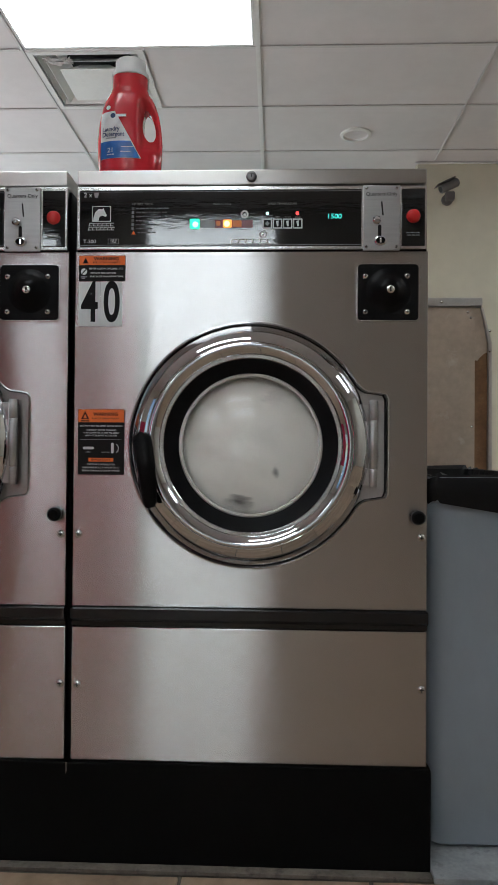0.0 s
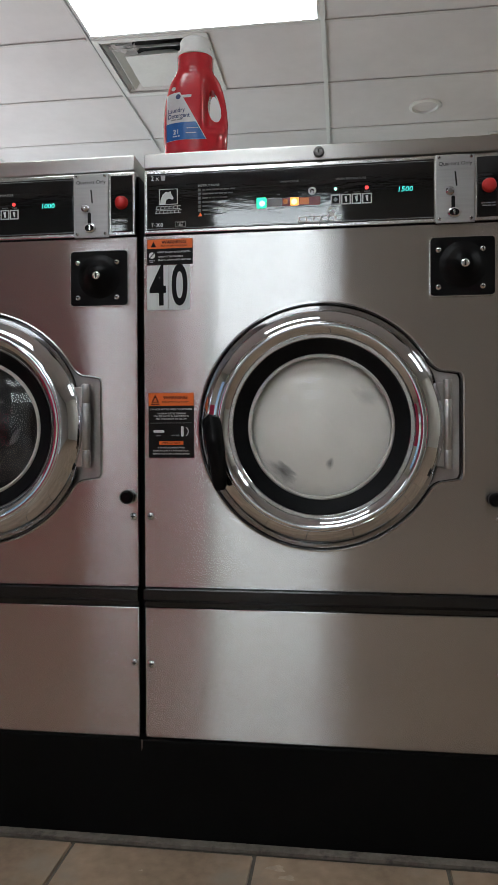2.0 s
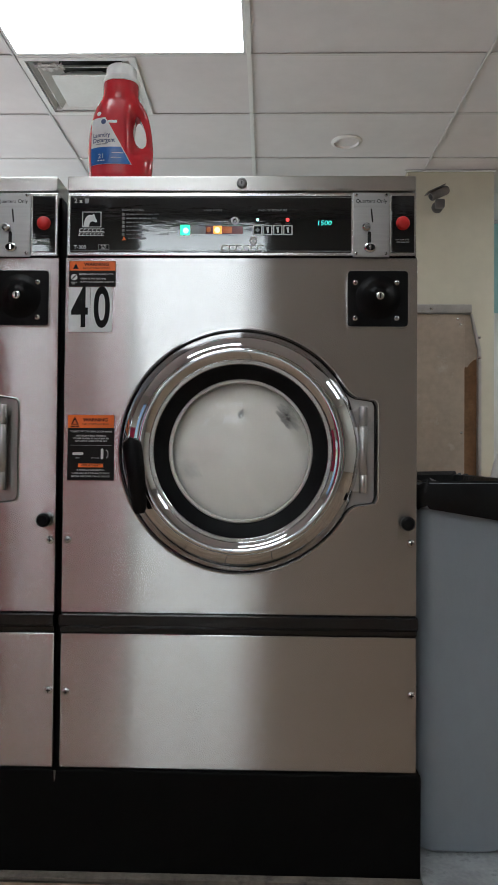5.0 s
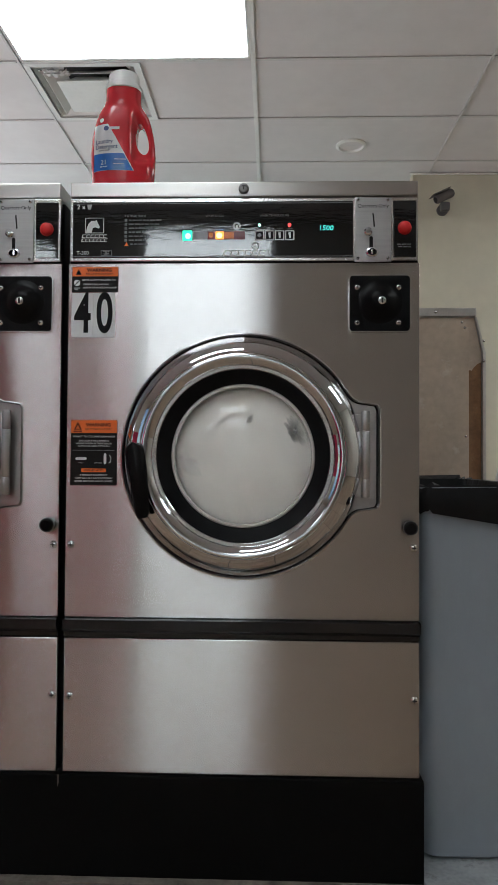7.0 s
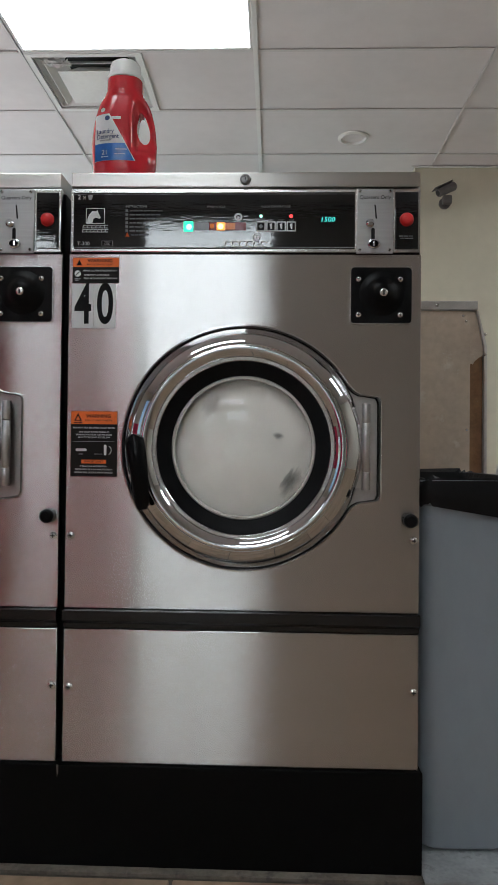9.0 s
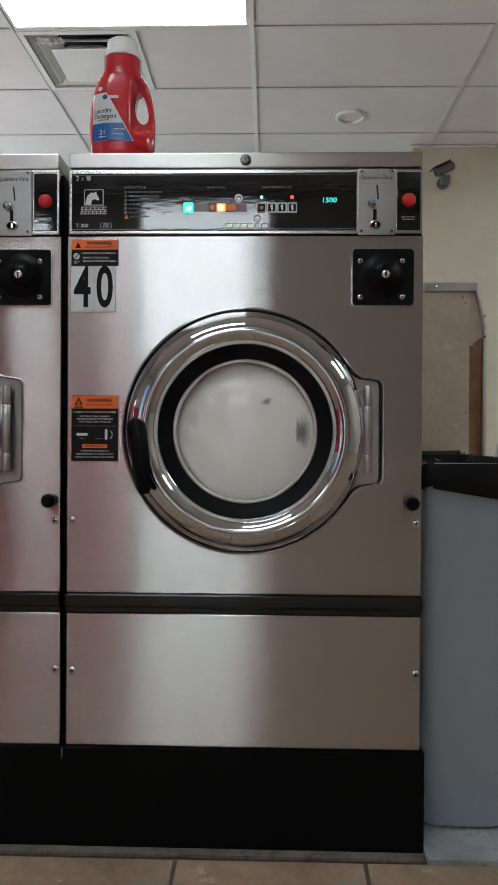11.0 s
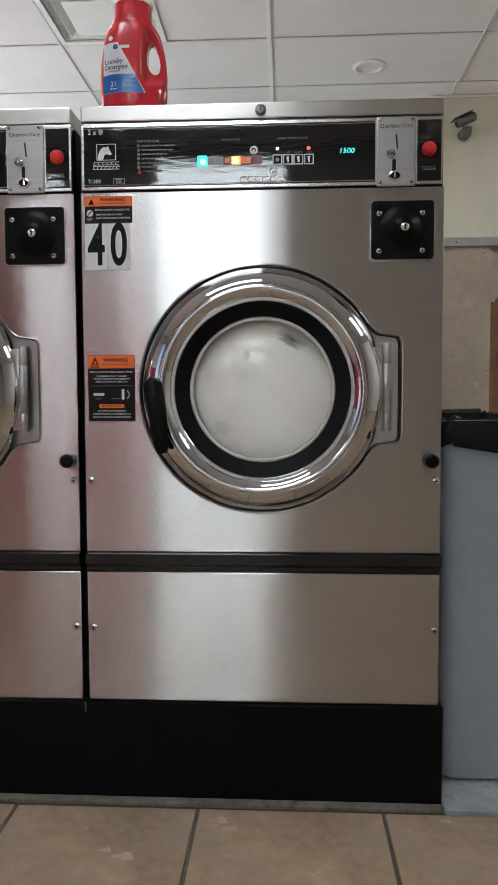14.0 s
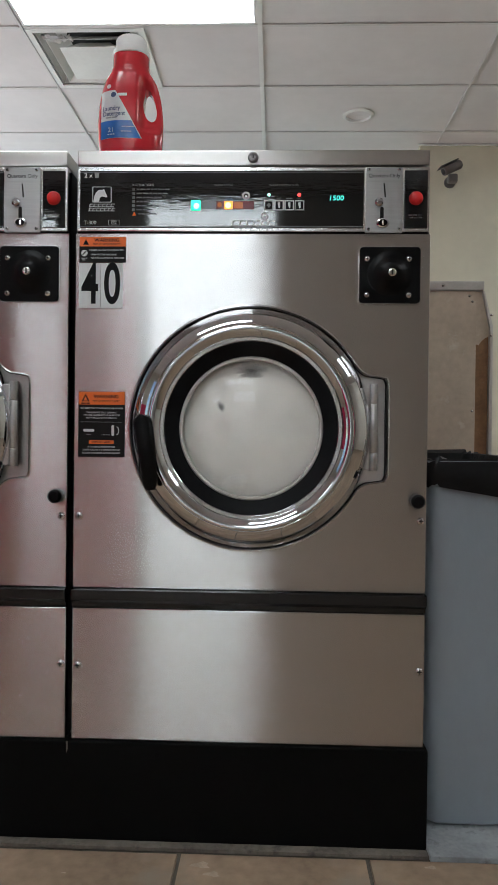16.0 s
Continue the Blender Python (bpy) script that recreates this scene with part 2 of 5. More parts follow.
def box(x0, x1, y0, y1, z0, z1, bevel=0.0, segs=2, bm=None):
    own = bm is None
    b = bmesh.new()
    bmesh.ops.create_cube(b, size=1)
    for v in b.verts:
        v.co = Vector(((x0 + x1) / 2 + v.co.x * (x1 - x0), (y0 + y1) / 2 + v.co.y * (y1 - y0), (z0 + z1) / 2 + v.co.z * (z1 - z0)))
    if bevel:
        bmesh.ops.bevel(b, geom=b.edges[:], offset=bevel, segments=segs, profile=0.6, affect="EDGES")
    if own:
        return b
    tmp = bpy.data.meshes.new("tmp")
    b.to_mesh(tmp)
    b.free()
    bm.from_mesh(tmp)
    bpy.data.meshes.remove(tmp)
    return bm


def lathe(profile, centre, axis="y", n=96, closed=False, bm=None):
    """Revolve (r, h) pairs round an axis through centre; h runs along the axis."""
    bm = bm or bmesh.new()
    c = Vector(centre)
    rings = []
    for r, h in profile:
        if r < 1e-6:
            p = Vector((0, h, 0)) if axis == "y" else Vector((0, 0, h))
            rings.append([bm.verts.new(c + p)])
            continue
        ring = []
        for i in range(n):
            a = math.tau * i / n
            p = (r * math.cos(a), h, r * math.sin(a)) if axis == "y" else (r * math.cos(a), r * math.sin(a), h)
            ring.append(bm.verts.new(c + Vector(p)))
        rings.append(ring)
    pairs = list(zip(rings, rings[1:])) + ([(rings[-1], rings[0])] if closed else [])
    for a, b in pairs:
        for i in range(n):
            j = (i + 1) % n
            if len(a) == 1 and len(b) == 1:
                continue
            if len(a) == 1:
                bm.faces.new((a[0], b[i], b[j]))
            elif len(b) == 1:
                bm.faces.new((a[i], a[j], b[0]))
            else:
                bm.faces.new((a[i], a[j], b[j], b[i]))
    return bm


def slab(points, y0, y1, bm=None):
    """A plate with the outline points (x, z) between y0 and y1."""
    bm = bm or bmesh.new()
    a = [bm.verts.new((x, y0, z)) for x, z in points]
    b = [bm.verts.new((x, y1, z)) for x, z in points]
    bm.faces.new(a)
    bm.faces.new(b[::-1])
    for i in range(len(a)):
        j = (i + 1) % len(a)
        bm.faces.new((a[i], b[i], b[j], a[j]))
    return bm


def round_rect(x0, x1, z0, z1, r, n=6):
    pts = []
    for cx, cz, s in ((x1 - r, z1 - r, 0), (x0 + r, z1 - r, 90), (x0 + r, z0 + r, 180), (x1 - r, z0 + r, 270)):
        for k in range(n + 1):
            a = radians(s + 90 * k / n)
            pts.append((cx + r * math.cos(a), cz + r * math.sin(a)))
    return pts


def disc(x, z, r, n=16):
    return [(x + r * math.cos(math.tau * k / n), z + r * math.sin(math.tau * k / n)) for k in range(n)]


def words(name, body, size, x, z, y, material, parent, sx=1.0, align="CENTER", label="", lean=0.0, bold=0.0, fine=3):
    cu = bpy.data.curves.new(name, "FONT")
    cu.body, cu.size, cu.align_x, cu.align_y, cu.resolution_u, cu.extrude, cu.shear = body, size, align, "CENTER", fine, 0.0002, lean
    cu.offset = bold
    tmp = bpy.data.objects.new("tmp", cu)
    me = bpy.data.meshes.new_from_object(tmp)
    bpy.data.objects.remove(tmp)
    me.transform(Matrix.Translation((x, y, z)) @ pose(0, 0, 0, 90) @ Matrix.Diagonal((sx, 1, 1, 1)))
    me.materials.clear()
    me.materials.append(material)
    ob = new(name, me)
    ob.parent = parent
    if label:
        ob["label"] = label
    return ob


def bars(name, x0, x1, z, h, y, material, parent, gaps=(), label=""):
    """A line of unreadable small print: a row of plain bars."""
    bm = bmesh.new()
    rng = random.Random(int(abs(x0 * 7919 + z * 104729) * 1000))
    x = x0
    while x < x1 - h:
        w = min(h * rng.uniform(1.5, 4.5), x1 - x)
        slab([(x, z - h / 2), (x + w, z - h / 2), (x + w, z + h / 2), (x, z + h / 2)], y - 0.0003, y, bm)
        x += w + h * 0.6
    return tagged(part(name, bm, material, parent, label, flat=True), kind="stuff")


def slanted_bars(name, x0, x1, z, h, n, y, material, parent):
    """The maker's leaning letters as n plain hollow marks."""
    bm = bmesh.new()
    w, lean = (x1 - x0) / n, 0.25 * h
    at = lambda x, v: (x + lean * v / h, z + v)
    for k in range(n):
        a, b = x0 + k * w, x0 + k * w + 0.84 * w
        t = 0.20 * w
        slab([at(a, -h / 2), at(a + t, -h / 2), at(a + t, h / 2), at(a, h / 2)], y - 0.0003, y, bm)
        slab([at(a + t, h / 2 - 0.18 * h), at(b, h / 2 - 0.18 * h), at(b, h / 2), at(a + t, h / 2)], y - 0.0003, y, bm)
        slab([at(a + t, -h / 2), at(b, -h / 2), at(b, -h / 2 + 0.18 * h), at(a + t, -h / 2 + 0.18 * h)], y - 0.0003, y, bm)
    return tagged(part(name, bm, material, parent, "slanted pale maker's lettering as bars", flat=True), kind="stuff")


# ---- structure ----
def wall(name, x0, x1, y0, y1, z0, z1, material, label):
    return tagged(part(name, box(x0, x1, y0, y1, z0, z1), material, None, flat=True), label, "wall", kind="structure")


floor = tagged(part("floor", box(WEST - 0.2, EAST + 0.2, SOUTH - 0.2, NORTH + 0.2, -0.12, -0.006), GROUT, None, flat=True),
               "tan ceramic tile floor with dark grout joints", "floor", kind="structure")
wall("wall_east", EAST, EAST + 0.15, SOUTH, NORTH, 0, CEIL, CREAM, "cream painted side wall of the room")
wall("wall_stub", STUB_X0, STUB_X1, STUB_Y, STUB_Y + 0.35, 0, CEIL, CREAM_PIER, "cream painted wall pier behind the washers")
trim = tagged(part("trim", box(STUB_X0 - 0.02, STUB_X1 + 0.01, STUB_Y - 0.016, STUB_Y - 0.002, CEIL - 0.012, CEIL - 0.004), GRID, None),
              "white metal angle along the ceiling edge", "trim", kind="structure")

# north wall with the door opening
DOOR_X0, DOOR_X1, DOOR_H = 2.06, 2.92, 1.96
bm = box(WEST, DOOR_X0 - 0.01, NORTH, NORTH + 0.15, 0, CEIL)
box(DOOR_X1 + 0.01, EAST, NORTH, NORTH + 0.15, 0, CEIL, bm=bm)
box(DOOR_X0 - 0.01, DOOR_X1 + 0.01, NORTH, NORTH + 0.15, DOOR_H + 0.01, CEIL, bm=bm)
tagged(part("wall_north", bm, TEAL, None, flat=True), "teal painted far wall with a door", "wall", kind="structure")
door = thing("door_1", "honey wooden door in a white frame", "door", kind="structure")
part("door_leaf", box(DOOR_X0, DOOR_X1, NORTH + 0.03, NORTH + 0.075, 0.01, DOOR_H, 0.003), WOOD, door)
part("door_frame", box(DOOR_X0 - 0.065, DOOR_X0 - 0.002, NORTH - 0.02, NORTH - 0.003, 0, DOOR_H + 0.07, 0.004), WHITE_PAINT, door, "white painted frame post")
part("door_frame", box(DOOR_X1 + 0.002, DOOR_X1 + 0.075, NORTH - 0.02, NORTH - 0.003, 0, DOOR_H + 0.07, 0.004), WHITE_PAINT, door, "white painted frame post")
part("door_frame", box(DOOR_X0 - 0.002, DOOR_X1 + 0.002, NORTH - 0.018, NORTH - 0.003, DOOR_H + 0.003, DOOR_H + 0.07, 0.004), WHITE_PAINT, door, "white painted frame head")
for hz in (0.3, 1.7):
    part("hinge", box(DOOR_X0 + 0.001, DOOR_X0 + 0.025, NORTH + 0.015, NORTH + 0.029, hz, hz + 0.1, 0.003), HINGE, door, "satin metal hinge")

# front walls behind the walk, and west windows added out of view
SX0, SX1, SX2, SZ0, SZ1 = -1.07, -0.12, 0.07, 1.95, 2.755
UX0, UX1, UZ0, UZ1 = -2.25, -1.78, 2.02, 2.62
bm = box(WEST, UX0, SOUTH - 0.15, SOUTH, 0, CEIL)
box(UX1, SX0, SOUTH - 0.15, SOUTH, 0, CEIL, bm=bm)
box(UX0, UX1, SOUTH - 0.15, SOUTH, 0, UZ0, bm=bm)
box(UX0, UX1, SOUTH - 0.15, SOUTH, UZ1, CEIL, bm=bm)
box(SX2, EAST, SOUTH - 0.15, SOUTH, 0, CEIL, bm=bm)
box(SX1, SX2, SOUTH - 0.15, SOUTH, 0, SZ0, bm=bm)
box(SX0, SX2, SOUTH - 0.15, SOUTH, SZ1, CEIL, bm=bm)
tagged(part("wall_south", bm, GREIGE, None, flat=True), "greige painted front wall with a glazed opening", "wall", kind="structure")
tagged(part("wainscot", box(-3.2, -1.10, SOUTH + 0.002, SOUTH + 0.03, 0, 1.55), CRIMSON, None, flat=True), "crimson panelling on the lower front wall", "wall panel", kind="structure")
tagged(part("wainscot", box(WEST + 0.002, WEST + 0.03, -1.94, 0.88, 0, 1.55), CRIMSON, None, flat=True), "crimson panelling on the lower side wall", "wall panel", kind="structure")
shop = thing("window_2", "tall glazed shopfront panel with metal frame", "window", kind="structure")
for x0, x1, z0, z1 in ((SX0 + 0.002, SX0 + 0.040, 0, SZ1 - 0.002), (SX1 - 0.040, SX1 - 0.002, 0, SZ0 - 0.001), (SX2 - 0.040, SX2 - 0.002, SZ0 + 0.002, SZ1 - 0.002),
                       (SX0 + 0.041, SX2 - 0.041, SZ1 - 0.040, SZ1 - 0.002), (SX0 + 0.041, SX2 - 0.041, SZ0 + 0.002, SZ0 + 0.04), (SX0 + 0.041, SX1 - 0.041, 0, 0.08)):
    part("window_frame", box(x0, x1, SOUTH - 0.10, SOUTH - 0.04, z0, z1, 0.004), HINGE, shop)
for x0, x1, z0, z1 in ((SX0 + 0.042, SX1 - 0.042, 0.081, SZ0 + 0.001), (SX0 + 0.042, SX2 - 0.042, SZ0 + 0.041, SZ1 - 0.041)):
    pane = part("pane", box(x0, x1, SOUTH - 0.075, SOUTH - 0.069, z0, z1), GLASS, shop)
    pane.visible_shadow = False
# Unseen window added to brighten the neighbour washer's upper steel.
high = thing("window_4", "small high window added out of view, with metal frame", "window", kind="structure")
for x0, x1, z0, z1 in ((UX0 + 0.002, UX0 + 0.03, UZ0 + 0.002, UZ1 - 0.002), (UX1 - 0.03, UX1 - 0.002, UZ0 + 0.002, UZ1 - 0.002),
                       (UX0 + 0.031, UX1 - 0.031, UZ1 - 0.03, UZ1 - 0.002), (UX0 + 0.031, UX1 - 0.031, UZ0 + 0.002, UZ0 + 0.03)):
    part("window_frame", box(x0, x1, SOUTH - 0.10, SOUTH - 0.04, z0, z1, 0.004), HINGE, high)
part("pane", box(UX0 + 0.032, UX1 - 0.032, SOUTH - 0.075, SOUTH - 0.069, UZ0 + 0.031, UZ1 - 0.031), GLASS, high).visible_shadow = False
# Unseen block added so that only the upper glazing meets bright sky.
tagged(part("sky_blocker", box(-40, 40, -47, -46, -0.02, 14.0), WHITE_PAINT, None, flat=True), "plain unseen block added to hide the low sky beyond the shopfront", "backdrop", kind="structure")
tagged(part("pavement", box(-40, 40, -60, SOUTH - 0.16, -0.4, -0.02), PAD, None, flat=True), "pale pavement outside the shopfront", "pavement", kind="structure")
tagged(part("backdrop", box(-40, 40, -49, -48.9, 13.4, 45), SKYLIGHT, None, flat=True), "bright hazy sky beyond the shopfront", "sky", kind="structure")

# This window is unseen, added to let fill onto the ceiling.
WY0, WY1, WZ0, WZ1 = 0.95, 4.55, 0.35, 2.55
VY0, VY1 = -4.35, -2.00
bm = box(WEST - 0.15, WEST, SOUTH, VY0, 0, CEIL)
box(WEST - 0.15, WEST, VY1, WY0, 0, CEIL, bm=bm)
box(WEST - 0.15, WEST, WY1, NORTH, 0, CEIL, bm=bm)
for y0, y1 in ((VY0, VY1), (WY0, WY1)):
    box(WEST - 0.15, WEST, y0, y1, 0, WZ0, bm=bm)
    box(WEST - 0.15, WEST, y0, y1, WZ1, CEIL, bm=bm)
tagged(part("wall_west", bm, CREAM, None, flat=True), "cream painted wall with two windows added out of view", "wall", kind="structure")


def west_window(name, y0, y1):
    """A wide window in the west wall: frame, one mullion, two panes."""
    win = thing(name, "wide window added out of view, with metal frame", "window", kind="structure")
    mid = (y0 + y1) / 2
    for a, b, z0, z1 in ((y0 + 0.002, y0 + 0.05, WZ0 + 0.002, WZ1 - 0.002), (y1 - 0.05, y1 - 0.002, WZ0 + 0.002, WZ1 - 0.002), (y0 + 0.051, y1 - 0.051, WZ1 - 0.05, WZ1 - 0.002),
                         (y0 + 0.051, y1 - 0.051, WZ0 + 0.002, WZ0 + 0.05), (mid - 0.025, mid + 0.025, WZ0 + 0.051, WZ1 - 0.051)):
        part("window_frame", box(WEST - 0.10, WEST - 0.04, a, b, z0, z1, 0.004), HINGE, win)
    for a, b in ((y0 + 0.051, mid - 0.026), (mid + 0.026, y1 - 0.051)):
        pane = part("pane", box(WEST - 0.075, WEST - 0.069, a, b, WZ0 + 0.051, WZ1 - 0.051), GLASS, win)
        pane.visible_shadow = False


west_window("window_1", WY0, WY1)
west_window("window_3", VY0, VY1)
ground = tagged(part("ground", box(-80, WEST - 0.25, SOUTH - 0.1, 60, -0.4, -0.1), PAD, None, flat=True), "pale concrete ground outside the window", "ground", kind="structure")
# Unseen area lamp added in window_1 to brighten the ceiling.
fill_lamp = new("ceiling_fill", bpy.data.lights.new("ceiling_fill", "AREA"))
fill_lamp.data.shape, fill_lamp.data.size, fill_lamp.data.size_y, fill_lamp.data.energy, fill_lamp.data.color = "RECTANGLE", 3.5, 2.1, CEILING_FILL, (0.95, 0.95, 1.0)
fill_lamp.matrix_world = look((WEST - 0.02, (WY0 + WY1) / 2, 1.45), (0, (WY0 + WY1) / 2 + 0.6, 1.75))


def ceiling():
    """Lay-in boards in a metal grid, one mesh each for boards and grid; lamps and vent leave their cells open."""
    skip = {cell for cell in lit_and_fill_cells}
    bm = bmesh.new()
    gm, rm = bmesh.new(), bmesh.new()
    nx0, nx1 = math.floor((WEST - GRID_X) / TILE_W), math.ceil((EAST - GRID_X) / TILE_W)
    ny0, ny1 = math.floor((SOUTH - GRID_Y) / TILE_D), math.ceil((NORTH - GRID_Y) / TILE_D)
    rng = random.Random(4)
    for i in range(nx0, nx1):
        for j in range(ny0, ny1):
            x, y = GRID_X + i * TILE_W, GRID_Y + j * TILE_D
            if (i, j) in skip:
                continue
            lift = rng.uniform(0, 0.003)
            x0 = x + 0.006
            if (i, j) == (-1, 0):
                x0 = x + 0.6205
            box(x0, x + TILE_W - 0.006, y + 0.006, y + TILE_D - 0.006, CEIL + 0.004 + lift, CEIL + 0.022, bm=bm)
    for i in range(nx0, nx1 + 1):
        x = GRID_X + i * TILE_W
        wd = 0.012 if i == 0 else 0.006
        box(x - wd, x + wd, SOUTH, NORTH, CEIL - 0.003, CEIL + 0.002, bm=rm if i == 0 else gm)
    for j in range(ny0, ny1 + 1):
        y = GRID_Y + j * TILE_D
        for i in range(nx0, nx1):
            x = GRID_X + i * TILE_W
            box(x + 0.0125, x + TILE_W - 0.0125, y - 0.010, y + 0.010, CEIL - 0.002, CEIL + 0.002, bm=gm)
    box(WEST - 0.1, EAST + 0.1, SOUTH - 0.1, NORTH + 0.1, CEIL + 0.35, CEIL + 0.40, bm=bm)
    c = part("ceiling", bm, CEILING, None, flat=True)
    tagged(c, "suspended ceiling of off-white boards", "ceiling", kind="structure")
    tagged(part("ceiling_grid", gm, GRID_DULL, None, flat=True), "off-white metal grid of the suspended ceiling", "ceiling grid", kind="structure")
    tagged(part("ceiling_runner", rm, GRID, None, flat=True), "brighter white main runner of the ceiling grid", "ceiling grid", kind="structure")


# Cells in columns 2 and -4 are unseen panels added as fill.
lit_and_fill_cells = [(-1, -1), (-1, -6), (-1, -10), (2, -5), (2, 0), (-4, -1)]
ceiling()


def ceiling_light(i, j):
    x, y = GRID_X + i * TILE_W, GRID_Y + j * TILE_D
    t = thing("ceiling_light", "lit white fluorescent panel set in the ceiling grid, some added for fill", "ceiling light", pose(x + TILE_W / 2, y + TILE_D / 2, CEIL), "ceiling lights")
    bm = bmesh.new()
    hw, hd = TILE_W / 2 - 0.013, TILE_D / 2 - 0.011
    for a in ((-hw, hw, -hd, -hd + 0.014), (-hw, hw, hd - 0.014, hd), (-hw, -hw + 0.014, -hd + 0.014, hd - 0.014), (hw - 0.014, hw, -hd + 0.014, hd - 0.014)):
        box(*a, -0.001, 0.02, bm=bm)
    part("frame", bm, GRID, t, flat=True)
    part("diffuser", box(-hw + 0.014, hw - 0.014, -hd + 0.014, hd - 0.014, 0.003, 0.010), DIFFUSER, t, "glowing white diffuser", flat=True)
    part("housing", box(-hw, hw, -hd, hd, 0.021, 0.09), GRID, t, flat=True)


for cell in lit_and_fill_cells:
    ceiling_light(*cell)


def square_cone(a, za, b, zb, t=0.003):
    """A thin square funnel: lower edge of half-width a at za, upper edge b at zb."""
    bm = bmesh.new()
    rows = []
    for h, z in ((a, za), (b, zb), (b - t, zb), (a - t, za), (a, za)):
        if rows and (h, z) == (a, za):
            rows.append(rows[0])
        else:
            rows.append([bm.verts.new((h * u, h * v, z)) for u, v in ((-1, -1), (1, -1), (1, 1), (-1, 1))])
    for p, q in zip(rows, rows[1:]):
        for k in range(4):
            bm.faces.new((p[k], p[(k + 1) % 4], q[(k + 1) % 4], q[k]))
    return bm


def ceiling_vent():
    x, y, s = GRID_X - TILE_W + 0.316, GRID_Y + TILE_D / 2, 0.3035
    t = thing("ceiling_vent", "white square ceiling diffuser with dark gaps and loose plastic film", "air vent", pose(x, y, CEIL))
    bm = bmesh.new()
    for a in ((-s, s, -s, -s + 0.030), (-s, s, s - 0.030, s), (-s, -s + 0.030, -s + 0.030, s - 0.030), (s - 0.030, s, -s + 0.030, s - 0.030)):
        box(*a, -0.004, 0.006, bm=bm)
    part("frame", bm, GRID, t)
    part("neck", square_cone(0.268, 0.007, 0.215, 0.10), GRID, t, flat=True)
    part("top_plate", box(-0.213, 0.213, -0.213, 0.213, 0.101, 0.105), GRID_DULL, t, flat=True)
    # Dark disc stands in for the unlit depth of the duct.
    part("duct", lathe([(0, 0.096), (0.190, 0.096), (0.190, 0.1005)], (0.02, 0.0, 0), "z", 40), VENT_DARK, t, "dark round duct opening")
    part("cone", square_cone(0.222, -0.010, 0.130, 0.055), GRID, t, flat=True)
    part("centre_plate", box(-0.165, 0.165, -0.165, 0.165, -0.022, -0.016, 0.003), GRID, t)
    part("inner_cone", square_cone(0.150, -0.015, 0.08, 0.05), GRID, t, flat=True)
    # loose plastic film caught in the near corner
    bm = bmesh.new()
    n = 14
    rows = [[bm.verts.new((-0.235 + 0.15 * i / n, -0.262 + 0.075 * k / 6 + 0.01 * noise.noise(Vector((i * 0.5, k * 0.7, 1))),
                           -0.012 + 0.020 * noise.noise(Vector((i * 0.45, k * 0.6, 4))) + 0.012 * k / 6)) for i in range(n + 1)] for k in range(7)]
    for a, b in zip(rows, rows[1:]):
        for i in range(n):
            bm.faces.new((a[i], a[i + 1], b[i + 1], b[i]))
    part("plastic_film", bm, CLEAR_BAG, t, "crumpled scrap of clear plastic film")


ceiling_vent()

can = thing("recessed_light", "round white recessed ceiling light, unlit", "ceiling light", pose(0.555, 3.243, CEIL))
part("trim_ring", lathe([(0.098, 0.004), (0.098, -0.004), (0.080, -0.010), (0.076, -0.004), (0.076, 0.02)], (0, 0, 0), "z", 40), GRID, can)
part("lens", lathe([(0.0, 0.004), (0.04, 0.005), (0.0755, 0.012)], (0, 0, 0), "z", 40), CEILING, can, "frosted unlit lens")


# ---- the washers ----
def recess_outline(grow=0.0, n=180):
    """The rounded opening round the door with its bay for the hinge, as (x, z) from the door's centre."""
    def inside(x, z):
        d1 = math.hypot(x, z) - 0.2265
        qx, qz = abs(x - 0.19) - (0.062 - 0.012), abs(z) - (0.098 - 0.012)
        d2 = math.hypot(max(qx, 0), max(qz, 0)) + min(max(qx, qz), 0) - 0.012
        k = 0.022
        h = max(k - abs(d1 - d2), 0) / k
        return min(d1, d2) - h * h * k / 4 - grow
    pts = []
    for i in range(n):
        a = math.tau * (i + 0.5) / n
        lo, hi = 0.1, 0.4
        for _ in range(26):
            mid = (lo + hi) / 2
            if inside(mid * math.cos(a), mid * math.sin(a)) < 0:
                lo = mid
            else:
                hi = mid
        pts.append((lo * math.cos(a), lo * math.sin(a)))
    return pts


